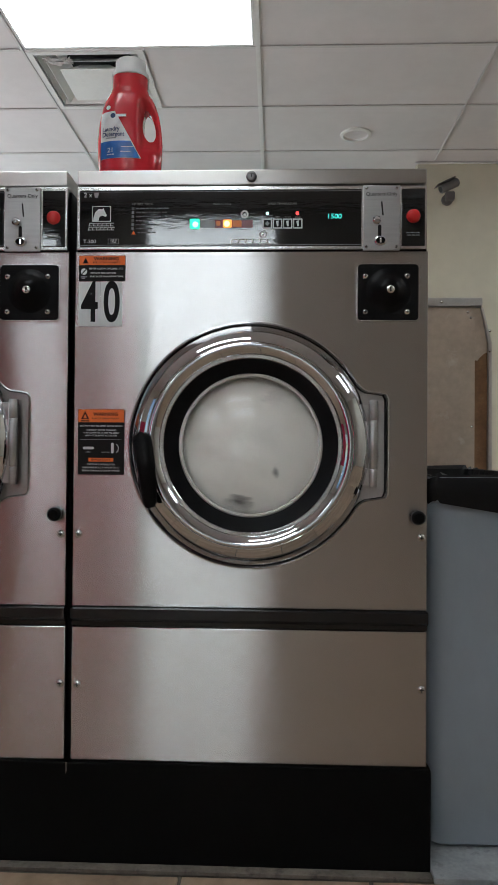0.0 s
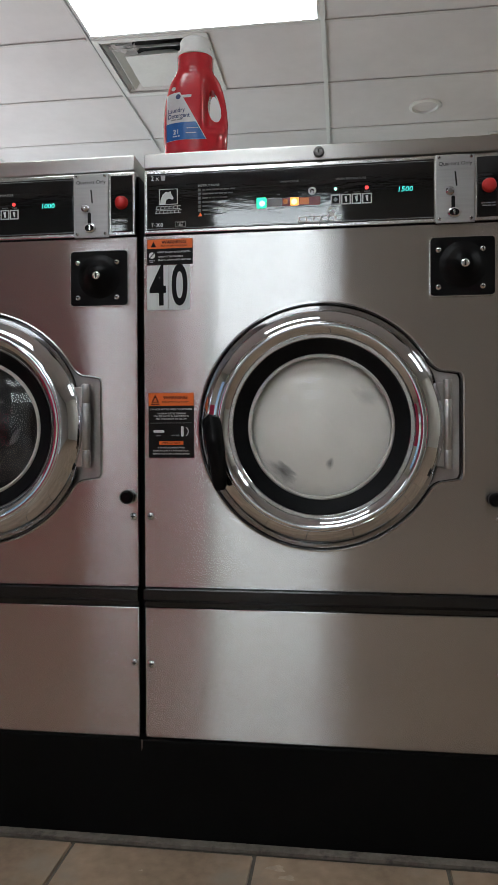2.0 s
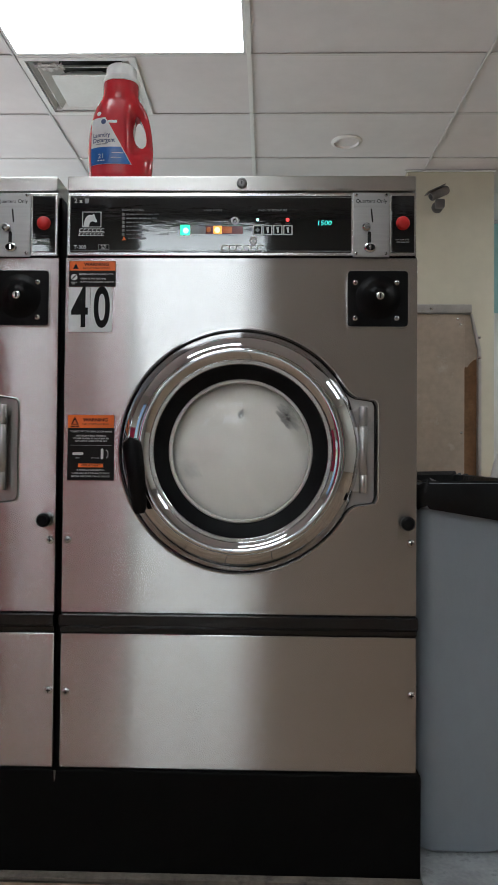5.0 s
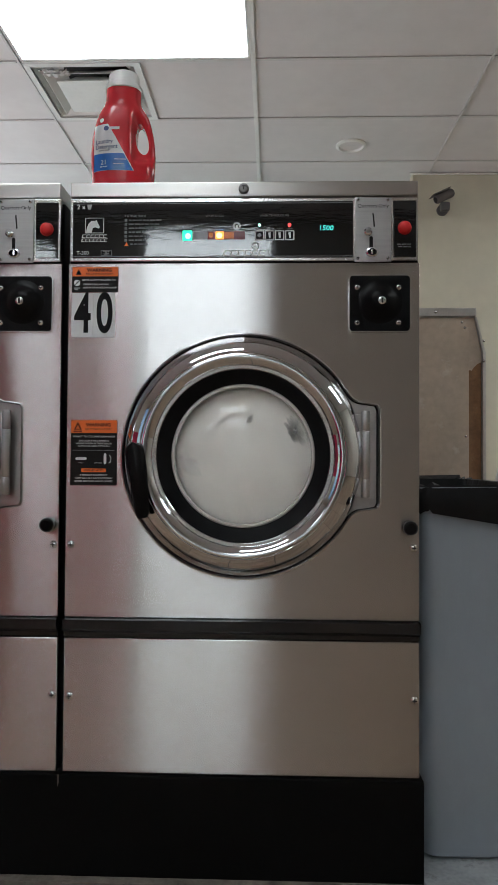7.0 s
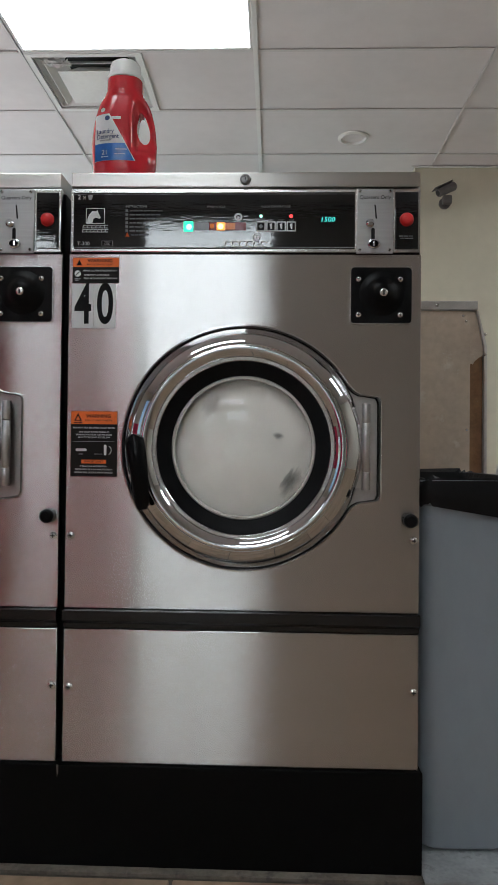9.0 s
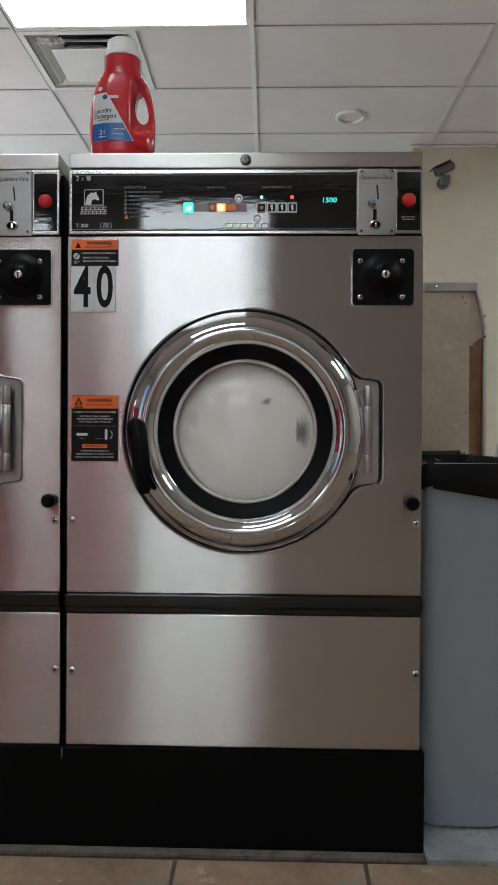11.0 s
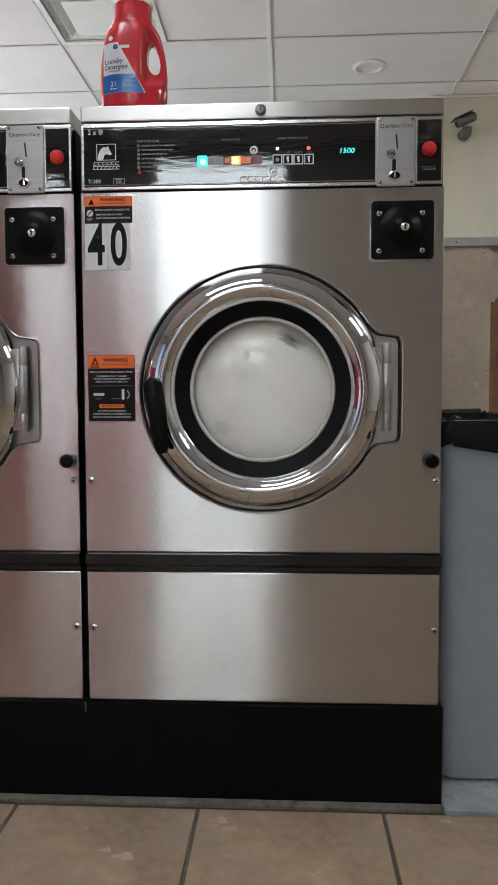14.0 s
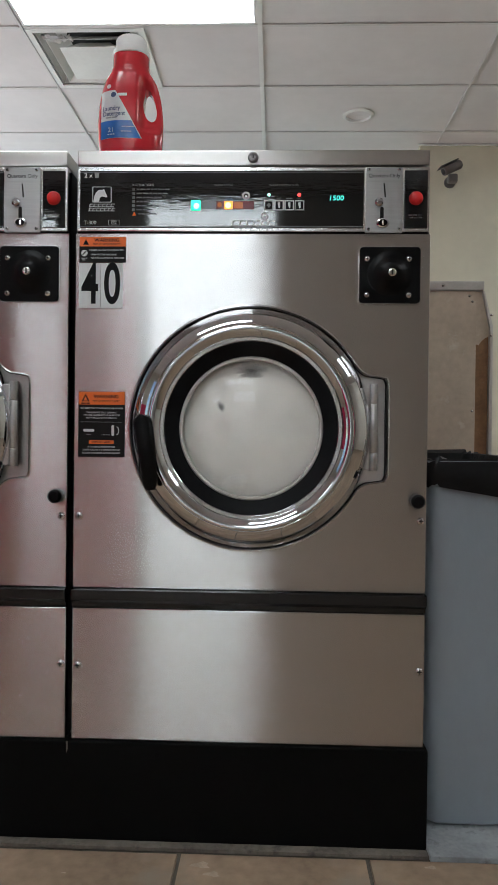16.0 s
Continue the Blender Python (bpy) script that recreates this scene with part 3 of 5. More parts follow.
def holed_panel(x0, x1, z0, z1, outline, y0, y1):
    """A sheet x0..x1, z0..z1 with an opening; its lip is rolled back."""
    n = len(outline)
    bm = bmesh.new()
    outer = []
    for px, pz in outline:
        dx, dz = px, pz
        s = min(((x1 - CX) / dx) if dx > 1e-9 else 1e9, ((x0 - CX) / dx) if dx < -1e-9 else 1e9,
                ((z1 - CZ) / dz) if dz > 1e-9 else 1e9, ((z0 - CZ) / dz) if dz < -1e-9 else 1e9)
        outer.append([CX + dx * s, CZ + dz * s])
    for cx, cz in ((x0, z0), (x1, z0), (x1, z1), (x0, z1)):
        k = min(range(n), key=lambda q: (outer[q][0] - cx) ** 2 + (outer[q][1] - cz) ** 2)
        outer[k] = [cx, cz]
    loops = []
    for ring, y in ((outer, y1), (outer, y0 + 0.0015), ([(CX + (x - CX) * 0.997, CZ + (z - CZ) * 0.998) for x, z in outer], y0), ([(CX + (x - CX) * 0.994, CZ + (z - CZ) * 0.996) for x, z in outer], y0)):
        loops.append([bm.verts.new((x, y, z)) for x, z in ring])
    for g, y in ((1.028, y0), (1.022, y0), (1.012, y0 - 0.0012), (1.004, y0 + 0.0006), (1.0, y0 + 0.004), (1.0, y1)):
        loops.append([bm.verts.new((CX + x * g, y, CZ + z * g)) for x, z in outline])
    for a, b in zip(loops, loops[1:]):
        for i in range(n):
            j = (i + 1) % n
            bm.faces.new((a[i], a[j], b[j], b[i]))
    return bm


def screw(x, z, y, parent, r=0.0055, slot=True):
    s = part("screw", lathe([(0, -0.0035), (r * 0.5, -0.0032), (r * 0.9, -0.0015), (r, 0)], (x, y, z), "y", 14), BRIGHT, parent)
    if slot:
        bm = box(x - r * 0.55, x + r * 0.55, y - 0.0040, y - 0.0026, z - r * 0.13, z + r * 0.13)
        box(x - r * 0.13, x + r * 0.13, y - 0.0041, y - 0.0027, z - r * 0.55, z + r * 0.55, bm=bm)
        part("cross_slot", bm, SLOT, s)


def control_panel(w, main):
    frame = part("control_frame", box(-0.328, 0.328, -0.004, 0.02, 1.146, 1.2655, 0.002), BRIGHT, w, "bright metal surround of the control panel")
    # dark film with printing
    film = part("control_film", box(-0.322, 0.2065, -0.0062, -0.0042, 1.1525, 1.2585, 0.0008), PANEL, w, "glossy black control film with white printing")
    y = -0.0066
    part("film_edge", box(-0.322, 0.2065, -0.0064, -0.0055, 1.1540, 1.1550), GREY_INK, film)
    part("film_edge", box(-0.322, 0.2065, -0.0064, -0.0055, 1.2545, 1.2553), GREY_INK, film)
    words("print", "2 x", 0.0125, -0.3145, 1.249, y, WHITE_INK, film, align="LEFT")
    part("basket_mark", slab([(-0.295, 1.2535), (-0.286, 1.2535), (-0.2875, 1.2445), (-0.2935, 1.2445)], y - 0.0003, y), GREY_INK, film)
    # maker's mark as plain shapes
    part("mark_frame", slab(round_rect(-0.2985, -0.2625, 1.199, 1.2285, 0.001), y - 0.0002, y + 0.0001), WHITE_INK, film)
    part("mark_field", slab(round_rect(-0.2970, -0.2640, 1.2003, 1.2272, 0.001), y - 0.0004, y - 0.0001), BLACK_INK, film)
    part("mark_shape", slab([(-0.2965, 1.2003), (-0.2860, 1.2003), (-0.2840, 1.208), (-0.2795, 1.2105), (-0.2725, 1.208), (-0.2700, 1.2105), (-0.2745, 1.2185),
                             (-0.2765, 1.2245), (-0.2795, 1.222), (-0.2860, 1.2225), (-0.2920, 1.217), (-0.2950, 1.209)], y - 0.0006, y - 0.0003), WHITE_INK, film)
    slanted_bars("maker_bar", -0.3040, -0.2560, 1.1935, 0.0062, 6, y, WHITE_INK, film)
    slanted_bars("maker_bar", -0.3050, -0.2550, 1.1858, 0.0062, 7, y, WHITE_INK, film)
    words("print", "T-300", 0.0098, -0.3145, 1.1612, y, WHITE_INK, film, align="LEFT")
    bm = slab(round_rect(-0.268, -0.247, 1.1565, 1.1665, 0.001), y - 0.0002, y + 0.0001)
    part("origin_box", bm, GREY_INK, film)
    part("origin_field", slab(round_rect(-0.2670, -0.2480, 1.1573, 1.1657, 0.0008), y - 0.0004, y - 0.0001), BLACK_INK, film)
    words("print", "MADE IN", 0.0030, -0.2575, 1.1640, y - 0.0004, WHITE_INK, film)
    words("print", "USA", 0.0056, -0.2575, 1.1600, y - 0.0004, WHITE_INK, film)
    words("print", "INSTRUCTIONS", 0.0058, -0.2235, 1.2315, y, GREY_INK, film, align="LEFT")
    for k in range(6):
        z = 1.2235 - k * 0.0076
        part("step_box", slab(round_rect(-0.2235, -0.2185, z - 0.0026, z + 0.0026, 0.0005), y - 0.0003, y), DIM_INK, film)
        bars("step_text", -0.2155, -0.2155 + (0.066, 0.058, 0.05, 0.03, 0.042, 0.030)[k], z, 0.0026, y, DIM_INK, film)
    part("alert_mark", slab([(-0.2235, 1.1745), (-0.2155, 1.1745), (-0.2195, 1.1820)], y - 0.0003, y), ORANGE, film)
    bars("step_text", -0.212, -0.178, 1.178, 0.0026, y, DIM_INK, film)
    words("print", "WASH CYCLE", 0.0056, -0.053, 1.2310, y, GREY_INK, film)
    words("print", "WASH TEMPERATURE", 0.0056, 0.059, 1.2310, y, GREY_INK, film)
    slanted_bars("maker_bar", -0.036, 0.044, 1.1605, 0.0105, 6, y, WHITE_INK, film)
    bars("maker_bar", -0.034, 0.038, 1.1532, 0.0018, y, GREY_INK, film)
    # cycle lamps
    part("lamp_strip", box(-0.066, 0.004, -0.0066, -0.006, 1.1865, 1.2015, 0.0002), RED_TINT, film, "dark red lens strip")
    part("pale_strip", slab(round_rect(-0.094, -0.066, 1.1865, 1.2015, 0.002), y - 0.0002, y + 0.0001), GREY_INK, film)
    g = part("start_lamp", slab(round_rect(-0.1135, -0.0950, 1.1840, 1.2035, 0.0025), y - 0.0012, y), LED_GREEN if main else RED_TINT, film, "glowing green square lamp" if main else "")
    if main:
        part("lamp_core", slab(disc(-0.1030, 1.1925, 0.0055), y - 0.0016, y - 0.0010), LED_CORE, g)
        a = part("cycle_lamp", slab(round_rect(-0.0515, -0.0350, 1.1865, 1.2015, 0.002), y - 0.0012, y), LED_AMBER, film, "glowing amber lamp")
        part("lamp_core", slab(disc(-0.0440, 1.1935, 0.0055), y - 0.0016, y - 0.0010), LED_AMBER_CORE, a)
    part("cycle_lens", slab(round_rect(-0.0335, -0.0165, 1.1880, 1.2000, 0.001), y - 0.0008, y), LED_ORANGE, film, "orange lens")
    part("cycle_lens", slab(round_rect(-0.0640, -0.0560, 1.1900, 1.1990, 0.003), y - 0.0008, y), LED_ORANGE, film, "orange lens")
    for sx, sz in ((-0.011, 1.2115), (0.024, 1.1735)):
        lathe_bm = lathe([(0.0042, -0.0006), (0.0075, -0.0006), (0.0075, 0), (0.0042, 0)], (sx, y, sz), "y", 24, closed=True)
        part("dial_mark", lathe_bm, WHITE_INK, film)
        part("dial_dot", slab(disc(sx, sz - 0.001, 0.0025), y - 0.0006, y), WHITE_INK, film)
    # temperature keys
    for k in range(4):
        x = 0.0315 + k * 0.0189
        key = part("temperature_key", slab(round_rect(x - 0.0088, x + 0.0088, 1.1845, 1.2030, 0.001), y - 0.0006, y), WHITE_INK, film, "white-edged temperature key")
        part("key_field", slab(round_rect(x - 0.0066, x + 0.0066, 1.1866, 1.2009, 0.001), y - 0.0009, y - 0.0005), BLACK_INK, key)
        if k == 0:
            part("key_mark", slab([(x - 0.0045, 1.1938), (x, 1.1893), (x + 0.0045, 1.1938), (x, 1.1983)], y - 0.0012, y - 0.0008), GREY_INK, key)
        else:
            part("key_mark", slab([(x - 0.003, 1.1982), (x + 0.002, 1.1995), (x + 0.002, 1.1890), (x - 0.0005, 1.1880)], y - 0.0012, y - 0.0008), WHITE_INK, key)
            words("print", ("HOT", "WARM", "COLD")[k - 1], 0.0038, x, 1.2062, y, GREY_INK, film)
    if main:
        part("status_lamp", slab(disc(0.0315, 1.2130, 0.0028), y - 0.0012, y), LED_CORE, film, "small green lamp")
    part("status_lamp", slab(disc(0.0875, 1.2130, 0.0034), y - 0.0010, y), LED_RED, film, "small red lamp")
    words("display_digits", "1500" if main else "1000", 0.0128, 0.1555, 1.2068, y - 0.0003, DIGITS, film, sx=1.1, label="glowing cyan display digits", lean=0.12)
    # coin slide plate
    coin = part("coin_plate", box(0.2095, 0.2770, -0.0085, -0.0042, 1.1430, 1.2640, 0.0012), PLATE_STEEL, w, "brushed steel coin plate")
    words("print", "Quarters Only", 0.0097, 0.2432, 1.2475, -0.0088, BLACK_INK, coin)
    for sx in (0.2155, 0.2705):
        for sz in (1.1495, 1.2590):
            screw(sx, sz, -0.0085, coin, 0.0034)
    slot = slab([(0.2418, 1.2335), (0.2445, 1.2335), (0.2470, 1.2080), (0.2443, 1.2080)], -0.0089, -0.0080)
    part("coin_slot", slot, SLOT, coin)
    part("return_knob", lathe([(0, -0.020), (0.005, -0.0195), (0.0078, -0.016), (0.0078, -0.0125), (0.005, -0.0105), (0.005, -0.0085)], (0.2335, 0, 1.1975), "y", 24), CHROME, coin, "round chrome knob")
    part("return_slot", slab(round_rect(0.2365, 0.2430, 1.1660, 1.1905, 0.003), -0.0089, -0.0080), SLOT, coin)
    bm = lathe([(0.0085, -0.014), (0.0112, -0.013), (0.0118, -0.0085), (0.0080, -0.0085)], (0, 0, 0), "y", 28, closed=True)
    bmesh.ops.transform(bm, matrix=Matrix.Translation((0.2410, 0, 1.1600)) @ Matrix.Diagonal((1, 1, 0.75, 1)), verts=bm.verts[:])
    ring = part("coin_return", bm, CHROME, coin, "chrome coin return ring")
    part("return_cup", slab([(0.241 + 0.0084 * math.cos(math.tau * k / 20), 1.160 + 0.0062 * math.sin(math.tau * k / 20)) for k in range(20)], -0.0090, -0.0081), SLOT, ring)
    part("return_tongue", box(0.2395, 0.2430, -0.0125, -0.0085, 1.1560, 1.1655, 0.0008), CHROME, ring)
    # push button field
    field = part("button_field", box(0.2810, 0.3235, -0.0062, -0.0042, 1.1525, 1.2585, 0.0008), PANEL, w, "black field with the round button")
    part("push_button", lathe([(0, -0.0155), (0.008, -0.0150), (0.0112, -0.0125), (0.0125, -0.0085), (0.0132, -0.0062)], (0.3022, 0, 1.2070), "y", 32), RED_BUTTON, field, "round red push button")
    bars("print_bar", 0.2885, 0.3160, 1.1760, 0.0022, -0.0064, DIM_INK, field)
    bars("print_bar", 0.2905, 0.3140, 1.1715, 0.0022, -0.0064, DIM_INK, field)


def stickers(w):
    y = -0.0012
    warn = part("warning_sticker", box(-0.3235, -0.2355, -0.0012, -0.0004, 1.0885, 1.1365), STICKER_BLACK, w, "black and orange warning sticker")
    part("orange_band", box(-0.3230, -0.2360, -0.0016, -0.0010, 1.1185, 1.1360), ORANGE, warn)
    part("alert_mark", slab([(-0.3165, 1.1215), (-0.3055, 1.1215), (-0.3110, 1.1320)], -0.0019, -0.0014), BLACK_INK, warn)
    words("print", "WARNING", 0.0085, -0.2715, 1.1300, -0.0018, BLACK_INK, warn, sx=1.15, bold=0.00022)
    words("print", "RISK OF SERIOUS INJURY", 0.0042, -0.2715, 1.1232, -0.0018, BLACK_INK, warn, sx=1.1)
    words("print", "NEVER ALLOW CHILDREN TO:", 0.0046, -0.3045, 1.1115, -0.0014, WHITE_INK, warn, sx=1.02, align="LEFT")
    words("print", "OPERATE THE MACHINE", 0.0044, -0.3020, 1.1030, -0.0014, WHITE_INK, warn, sx=1.0, align="LEFT")
    words("print", "PLAY IN OR AROUND MACHINE", 0.0044, -0.3020, 1.0968, -0.0014, WHITE_INK, warn, sx=0.98, align="LEFT")
    part("sign_disc", slab(disc(-0.3140, 1.1060, 0.0060, 20), -0.0016, -0.0011), WHITE_INK, warn)
    part("sign_bar", slab([(-0.3182, 1.1028), (-0.3170, 1.1016), (-0.3098, 1.1092), (-0.3110, 1.1104)], -0.0019, -0.0015), BLACK_INK, warn)
    bars("print_bar", -0.3195, -0.3085, 1.0962, 0.0020, -0.0013, GREY_INK, warn)
    bars("print_bar", -0.3185, -0.3095, 1.0932, 0.0018, -0.0013, GREY_INK, warn)
    for x0, ch, wd in ((-0.3240, "4", 0.0408), (-0.2825, "0", 0.0412)):
        s = part("number_sticker", box(x0, x0 + wd, -0.0012, -0.0004, 1.0025, 1.0870), STICKER_WHITE, w, "white sticker with a tall black digit")
        words("digit", ch, 0.1060, x0 + wd / 2 + 0.001, 1.0450, -0.0016, BLACK_INK, s, sx=0.60, bold=0.0021, fine=10, label="tall black digit")
    s = part("instruction_sticker", box(-0.3225, -0.2345, -0.0012, -0.0004, 0.7230, 0.8460), STICKER_BLACK, w, "black and orange door warning sticker")
    part("orange_band", box(-0.3220, -0.2350, -0.0016, -0.0010, 0.8215, 0.8455), ORANGE, s)
    part("alert_mark", slab([(-0.3165, 0.8275), (-0.3015, 0.8275), (-0.3090, 0.8425)], -0.0019, -0.0014), BLACK_INK, s)
    part("alert_core", slab([(-0.3130, 0.8290), (-0.3050, 0.8290), (-0.3090, 0.8370)], -0.0022, -0.0017), ORANGE, s)
    bars("print_bar", -0.3170, -0.3010, 0.8240, 0.0022, -0.0017, BLACK_INK, s)
    words("print", "WARNING", 0.0088, -0.2700, 0.8365, -0.0018, BLACK_INK, s, sx=1.1, bold=0.00022)
    words("print", "RISK OF SERIOUS INJURY", 0.0042, -0.2700, 0.8285, -0.0018, BLACK_INK, s, sx=1.1)
    words("print", "DO NOT TRY TO OPEN DOOR WHEN", 0.0046, -0.2785, 0.8145, -0.0014, WHITE_INK, s)
    for k, line in enumerate(("THE DRUM IS STILL TURNING", "YOU SEE WATER IN THE WINDOW", "ANY CYCLE LIGHT IS STILL ON")):
        words("print", line, 0.0043, -0.2785, 0.8065 - k * 0.0050, -0.0014, WHITE_INK, s)
    part("rule", box(-0.3180, -0.2395, -0.0015, -0.0010, 0.7885, 0.7891), GREY_INK, s)
    part("handle_sketch", slab(round_rect(-0.3130, -0.2920, 0.7705, 0.7755, 0.0024), -0.0016, -0.0011), WHITE_INK, s)
    part("handle_sketch", slab(round_rect(-0.2595, -0.2545, 0.7630, 0.7830, 0.0024), -0.0016, -0.0011), WHITE_INK, s)
    arc = [(-0.2545 + 0.0095 * math.cos(radians(q)), 0.7725 + 0.0095 * math.sin(radians(q))) for q in range(-60, 61, 15)]
    arc += [(-0.2545 + 0.0085 * math.cos(radians(q)), 0.7725 + 0.0085 * math.sin(radians(q))) for q in range(60, -61, -15)]
    part("arrow_sketch", slab(arc, -0.0016, -0.0011), WHITE_INK, s)
    words("print", "OPEN", 0.0034, -0.3030, 0.7650, -0.0014, GREY_INK, s)
    words("print", "LATCHED", 0.0034, -0.2700, 0.7650, -0.0014, GREY_INK, s)
    part("orange_tab", slab(round_rect(-0.3020, -0.2550, 0.7475, 0.7545, 0.001), -0.0016, -0.0011), ORANGE, s)
    words("print", "IMPORTANT", 0.0062, -0.2785, 0.7510, -0.0018, BLACK_INK, s, sx=1.05)
    for k, line in enumerate(("IF POWER IS INTERRUPTED", "THERE WILL BE A 2-3 MINUTE DELAY", "BEFORE THE DOOR CAN BE OPENED")):
        words("print", line, 0.0043, -0.2785, 0.7420 - k * 0.0058, -0.0014, WHITE_INK, s)


def washer(x, main, label):
    w = thing("washing_machine", label, "washing machine", pose(x, 0, 0), "washing machines in a row")
    # case, open at the front
    bm = box(-HALF, HALF, 0.014, 0.72, 0.188, 1.262)
    bmesh.ops.delete(bm, geom=[f for f in bm.faces if abs(f.calc_center_median().y - 0.014) < 1e-4], context="FACES")
    part("case", bm, BODY, w, "dark painted steel case", flat=True)
    lid = part("top_cover", box(-0.3275, 0.3275, -0.006, 0.72, 1.2675, 1.2965, 0.003), LID_STEEL, w, "brushed steel top cover")
    lock = part("cover_lock", lathe([(0, -0.012), (0.0045, -0.012), (0.0050, -0.0135), (0.0085, -0.0130), (0.0098, -0.0100), (0.0100, -0.006)], (0.0015, 0, 1.2820), "y", 28), LOCK_METAL, lid, "round key lock")
    part("key_hole", box(0.0005, 0.0025, -0.0128, -0.0115, 1.2790, 1.2850), SLOT, lock)
    # upper front sheet and recess
    part("front_panel", holed_panel(-HALF, HALF, 0.4765, 1.1435, recess_outline(), 0.0, 0.016), STEEL, w, "brushed steel front sheet")
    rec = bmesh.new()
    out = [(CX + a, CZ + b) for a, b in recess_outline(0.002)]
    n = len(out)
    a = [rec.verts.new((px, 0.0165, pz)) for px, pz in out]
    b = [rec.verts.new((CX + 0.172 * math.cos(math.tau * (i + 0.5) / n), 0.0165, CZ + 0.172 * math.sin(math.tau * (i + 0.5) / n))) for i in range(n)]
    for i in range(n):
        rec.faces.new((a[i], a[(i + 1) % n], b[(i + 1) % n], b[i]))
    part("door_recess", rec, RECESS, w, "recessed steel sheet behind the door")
    # Black strip stands in for the shade in the gap round the door.
    groove = bmesh.new()
    a = [groove.verts.new((CX + px * 0.999, 0.0095, CZ + pz * 0.999)) for px, pz in recess_outline()]
    b = [groove.verts.new((CX + px * 0.9935, 0.0095, CZ + pz * 0.9935)) for px, pz in recess_outline()]
    c = [groove.verts.new((CX + px * 0.9935, 0.0160, CZ + pz * 0.9935)) for px, pz in recess_outline()]
    for u, v in ((a, b), (b, c)):
        for i in range(n):
            groove.faces.new((u[i], u[(i + 1) % n], v[(i + 1) % n], v[i]))
    part("recess_groove_shade", groove, SLOT, w, "thin black strip that paints shade into the gap round the door")
    if main:
        for x0, z0, ln, tilt in ((0.020, 1.128, 0.010, -12), (0.027, 1.121, 0.007, 20), (0.016, 1.104, 0.012, -6), (0.024, 1.066, 0.020, -9), (0.022, 1.060, 0.013, -4)):
            ca, sa = math.cos(radians(tilt)), math.sin(radians(tilt))
            part("scuff", slab([(x0, z0), (x0 + ln * ca, z0 + ln * sa), (x0 + ln * ca * 0.8, z0 + ln * sa + 0.0009), (x0 + ln * 0.2, z0 + 0.0007)], -0.0003, 0.0), BRIGHT, w, "pale scuff on the steel")
    # Black strip darkens the shaded seam below the control panel.
    part("control_gap", box(-0.328, 0.328, 0.004, 0.010, 1.1430, 1.1470), SLOT, w)
    # lower sheet and dark strip
    part("lower_panel", box(-HALF, HALF, 0.0, 0.014, 0.1885, 0.4375, 0.002), STEEL, w, "brushed steel lower sheet")
    bm = slab([(-0.012, 0.4735), (-0.012, 0.4560), (-0.009, 0.4520), (-0.001, 0.4480), (-0.001, 0.4400), (0.012, 0.4400), (0.012, 0.4745), (-0.009, 0.4750)], -HALF, HALF)
    for v in bm.verts:
        v.co = Vector((v.co.y, v.co.x, v.co.z))
    part("dark_strip", bm, TRIM, w, "glossy dark moulding between the sheets")
    # drum and tub behind the window
    part("drum", lathe([(0.150, 0.045), (0.21, 0.055), (0.21, 0.42), (0.0, 0.42)], (CX, 0, CZ), "y", 48), DRUM, w, "steel drum")
    # door
    prof = [(0.160, 0.012), (0.2180, 0.012), (0.2225, 0.006), (0.2235, 0.000), (0.2225, -0.006), (0.2190, -0.0125), (0.2130, -0.0205), (0.2050, -0.0280), (0.1975, -0.0330),
            (0.1915, -0.0357), (0.1890, -0.0362), (0.1880, -0.0354), (0.1870, -0.0362), (0.1840, -0.0368), (0.1795, -0.0362), (0.1745, -0.0338), (0.1700, -0.0300),
            (0.1660, -0.0252), (0.1630, -0.0205), (0.1610, -0.0170), (0.1600, -0.0165)]
    ring = part("door_ring", lathe(prof, (CX, 0, CZ), "y", 144), CHROME, w, "polished chrome door ring")
    part("door_gasket", lathe([(0.1602, -0.0172), (0.1585, -0.0170), (0.1380, -0.0040), (0.1345, -0.0035), (0.1335, 0.004), (0.150, 0.040)], (CX, 0, CZ), "y", 96), GASKET, ring, "black rubber gasket")
    part("glass_rim", lathe([(0.1342, -0.0030), (0.1320, -0.0062), (0.1285, -0.0060), (0.1270, -0.0020), (0.1290, 0.004)], (CX, 0, CZ), "y", 96), RIM, ring, "pale rim of the window glass")
    gl = [(0.0, -0.0230)] + [(0.1285 * math.sin(radians(q)) / math.sin(radians(30)), -0.0230 + 0.0200 * (1 - math.cos(radians(q))) / (1 - math.cos(radians(30)))) for q in range(3, 31, 3)]
    glass = part("window_glass", lathe(gl + [(r, h + 0.004) for r, h in gl[::-1]], (CX, 0, CZ), "y", 72), DOOR_GLASS, ring, "domed window glass")
    glass.visible_shadow = False
    # handle
    bm = bmesh.new()
    rows = []
    m = 18
    for k in range(m + 1):
        s = k / m
        wd = 0.0185 * (1 - 0.28 * s) * min(1, (1 - (1 - min(s, 0.12) / 0.12) ** 2) ** 0.5 * 0.92 + 0.08) * (1 if s < 0.93 else 1 - 0.35 * (s - 0.93) / 0.07)
        cx_ = -0.1955 + 0.0185 * s + 0.004 * math.sin(s * 3.1)
        cz_ = 0.8030 - 0.1370 * s
        yy = -0.046 - 0.010 * math.sin(math.pi * min(1, s * 1.05))
        ring_ = []
        for q in range(12):
            an = math.tau * q / 12
            ring_.append(bm.verts.new((cx_ + wd * math.cos(an), yy + 0.010 * math.sin(an), cz_ + 0.1 * wd * math.cos(an))))
        rows.append(ring_)
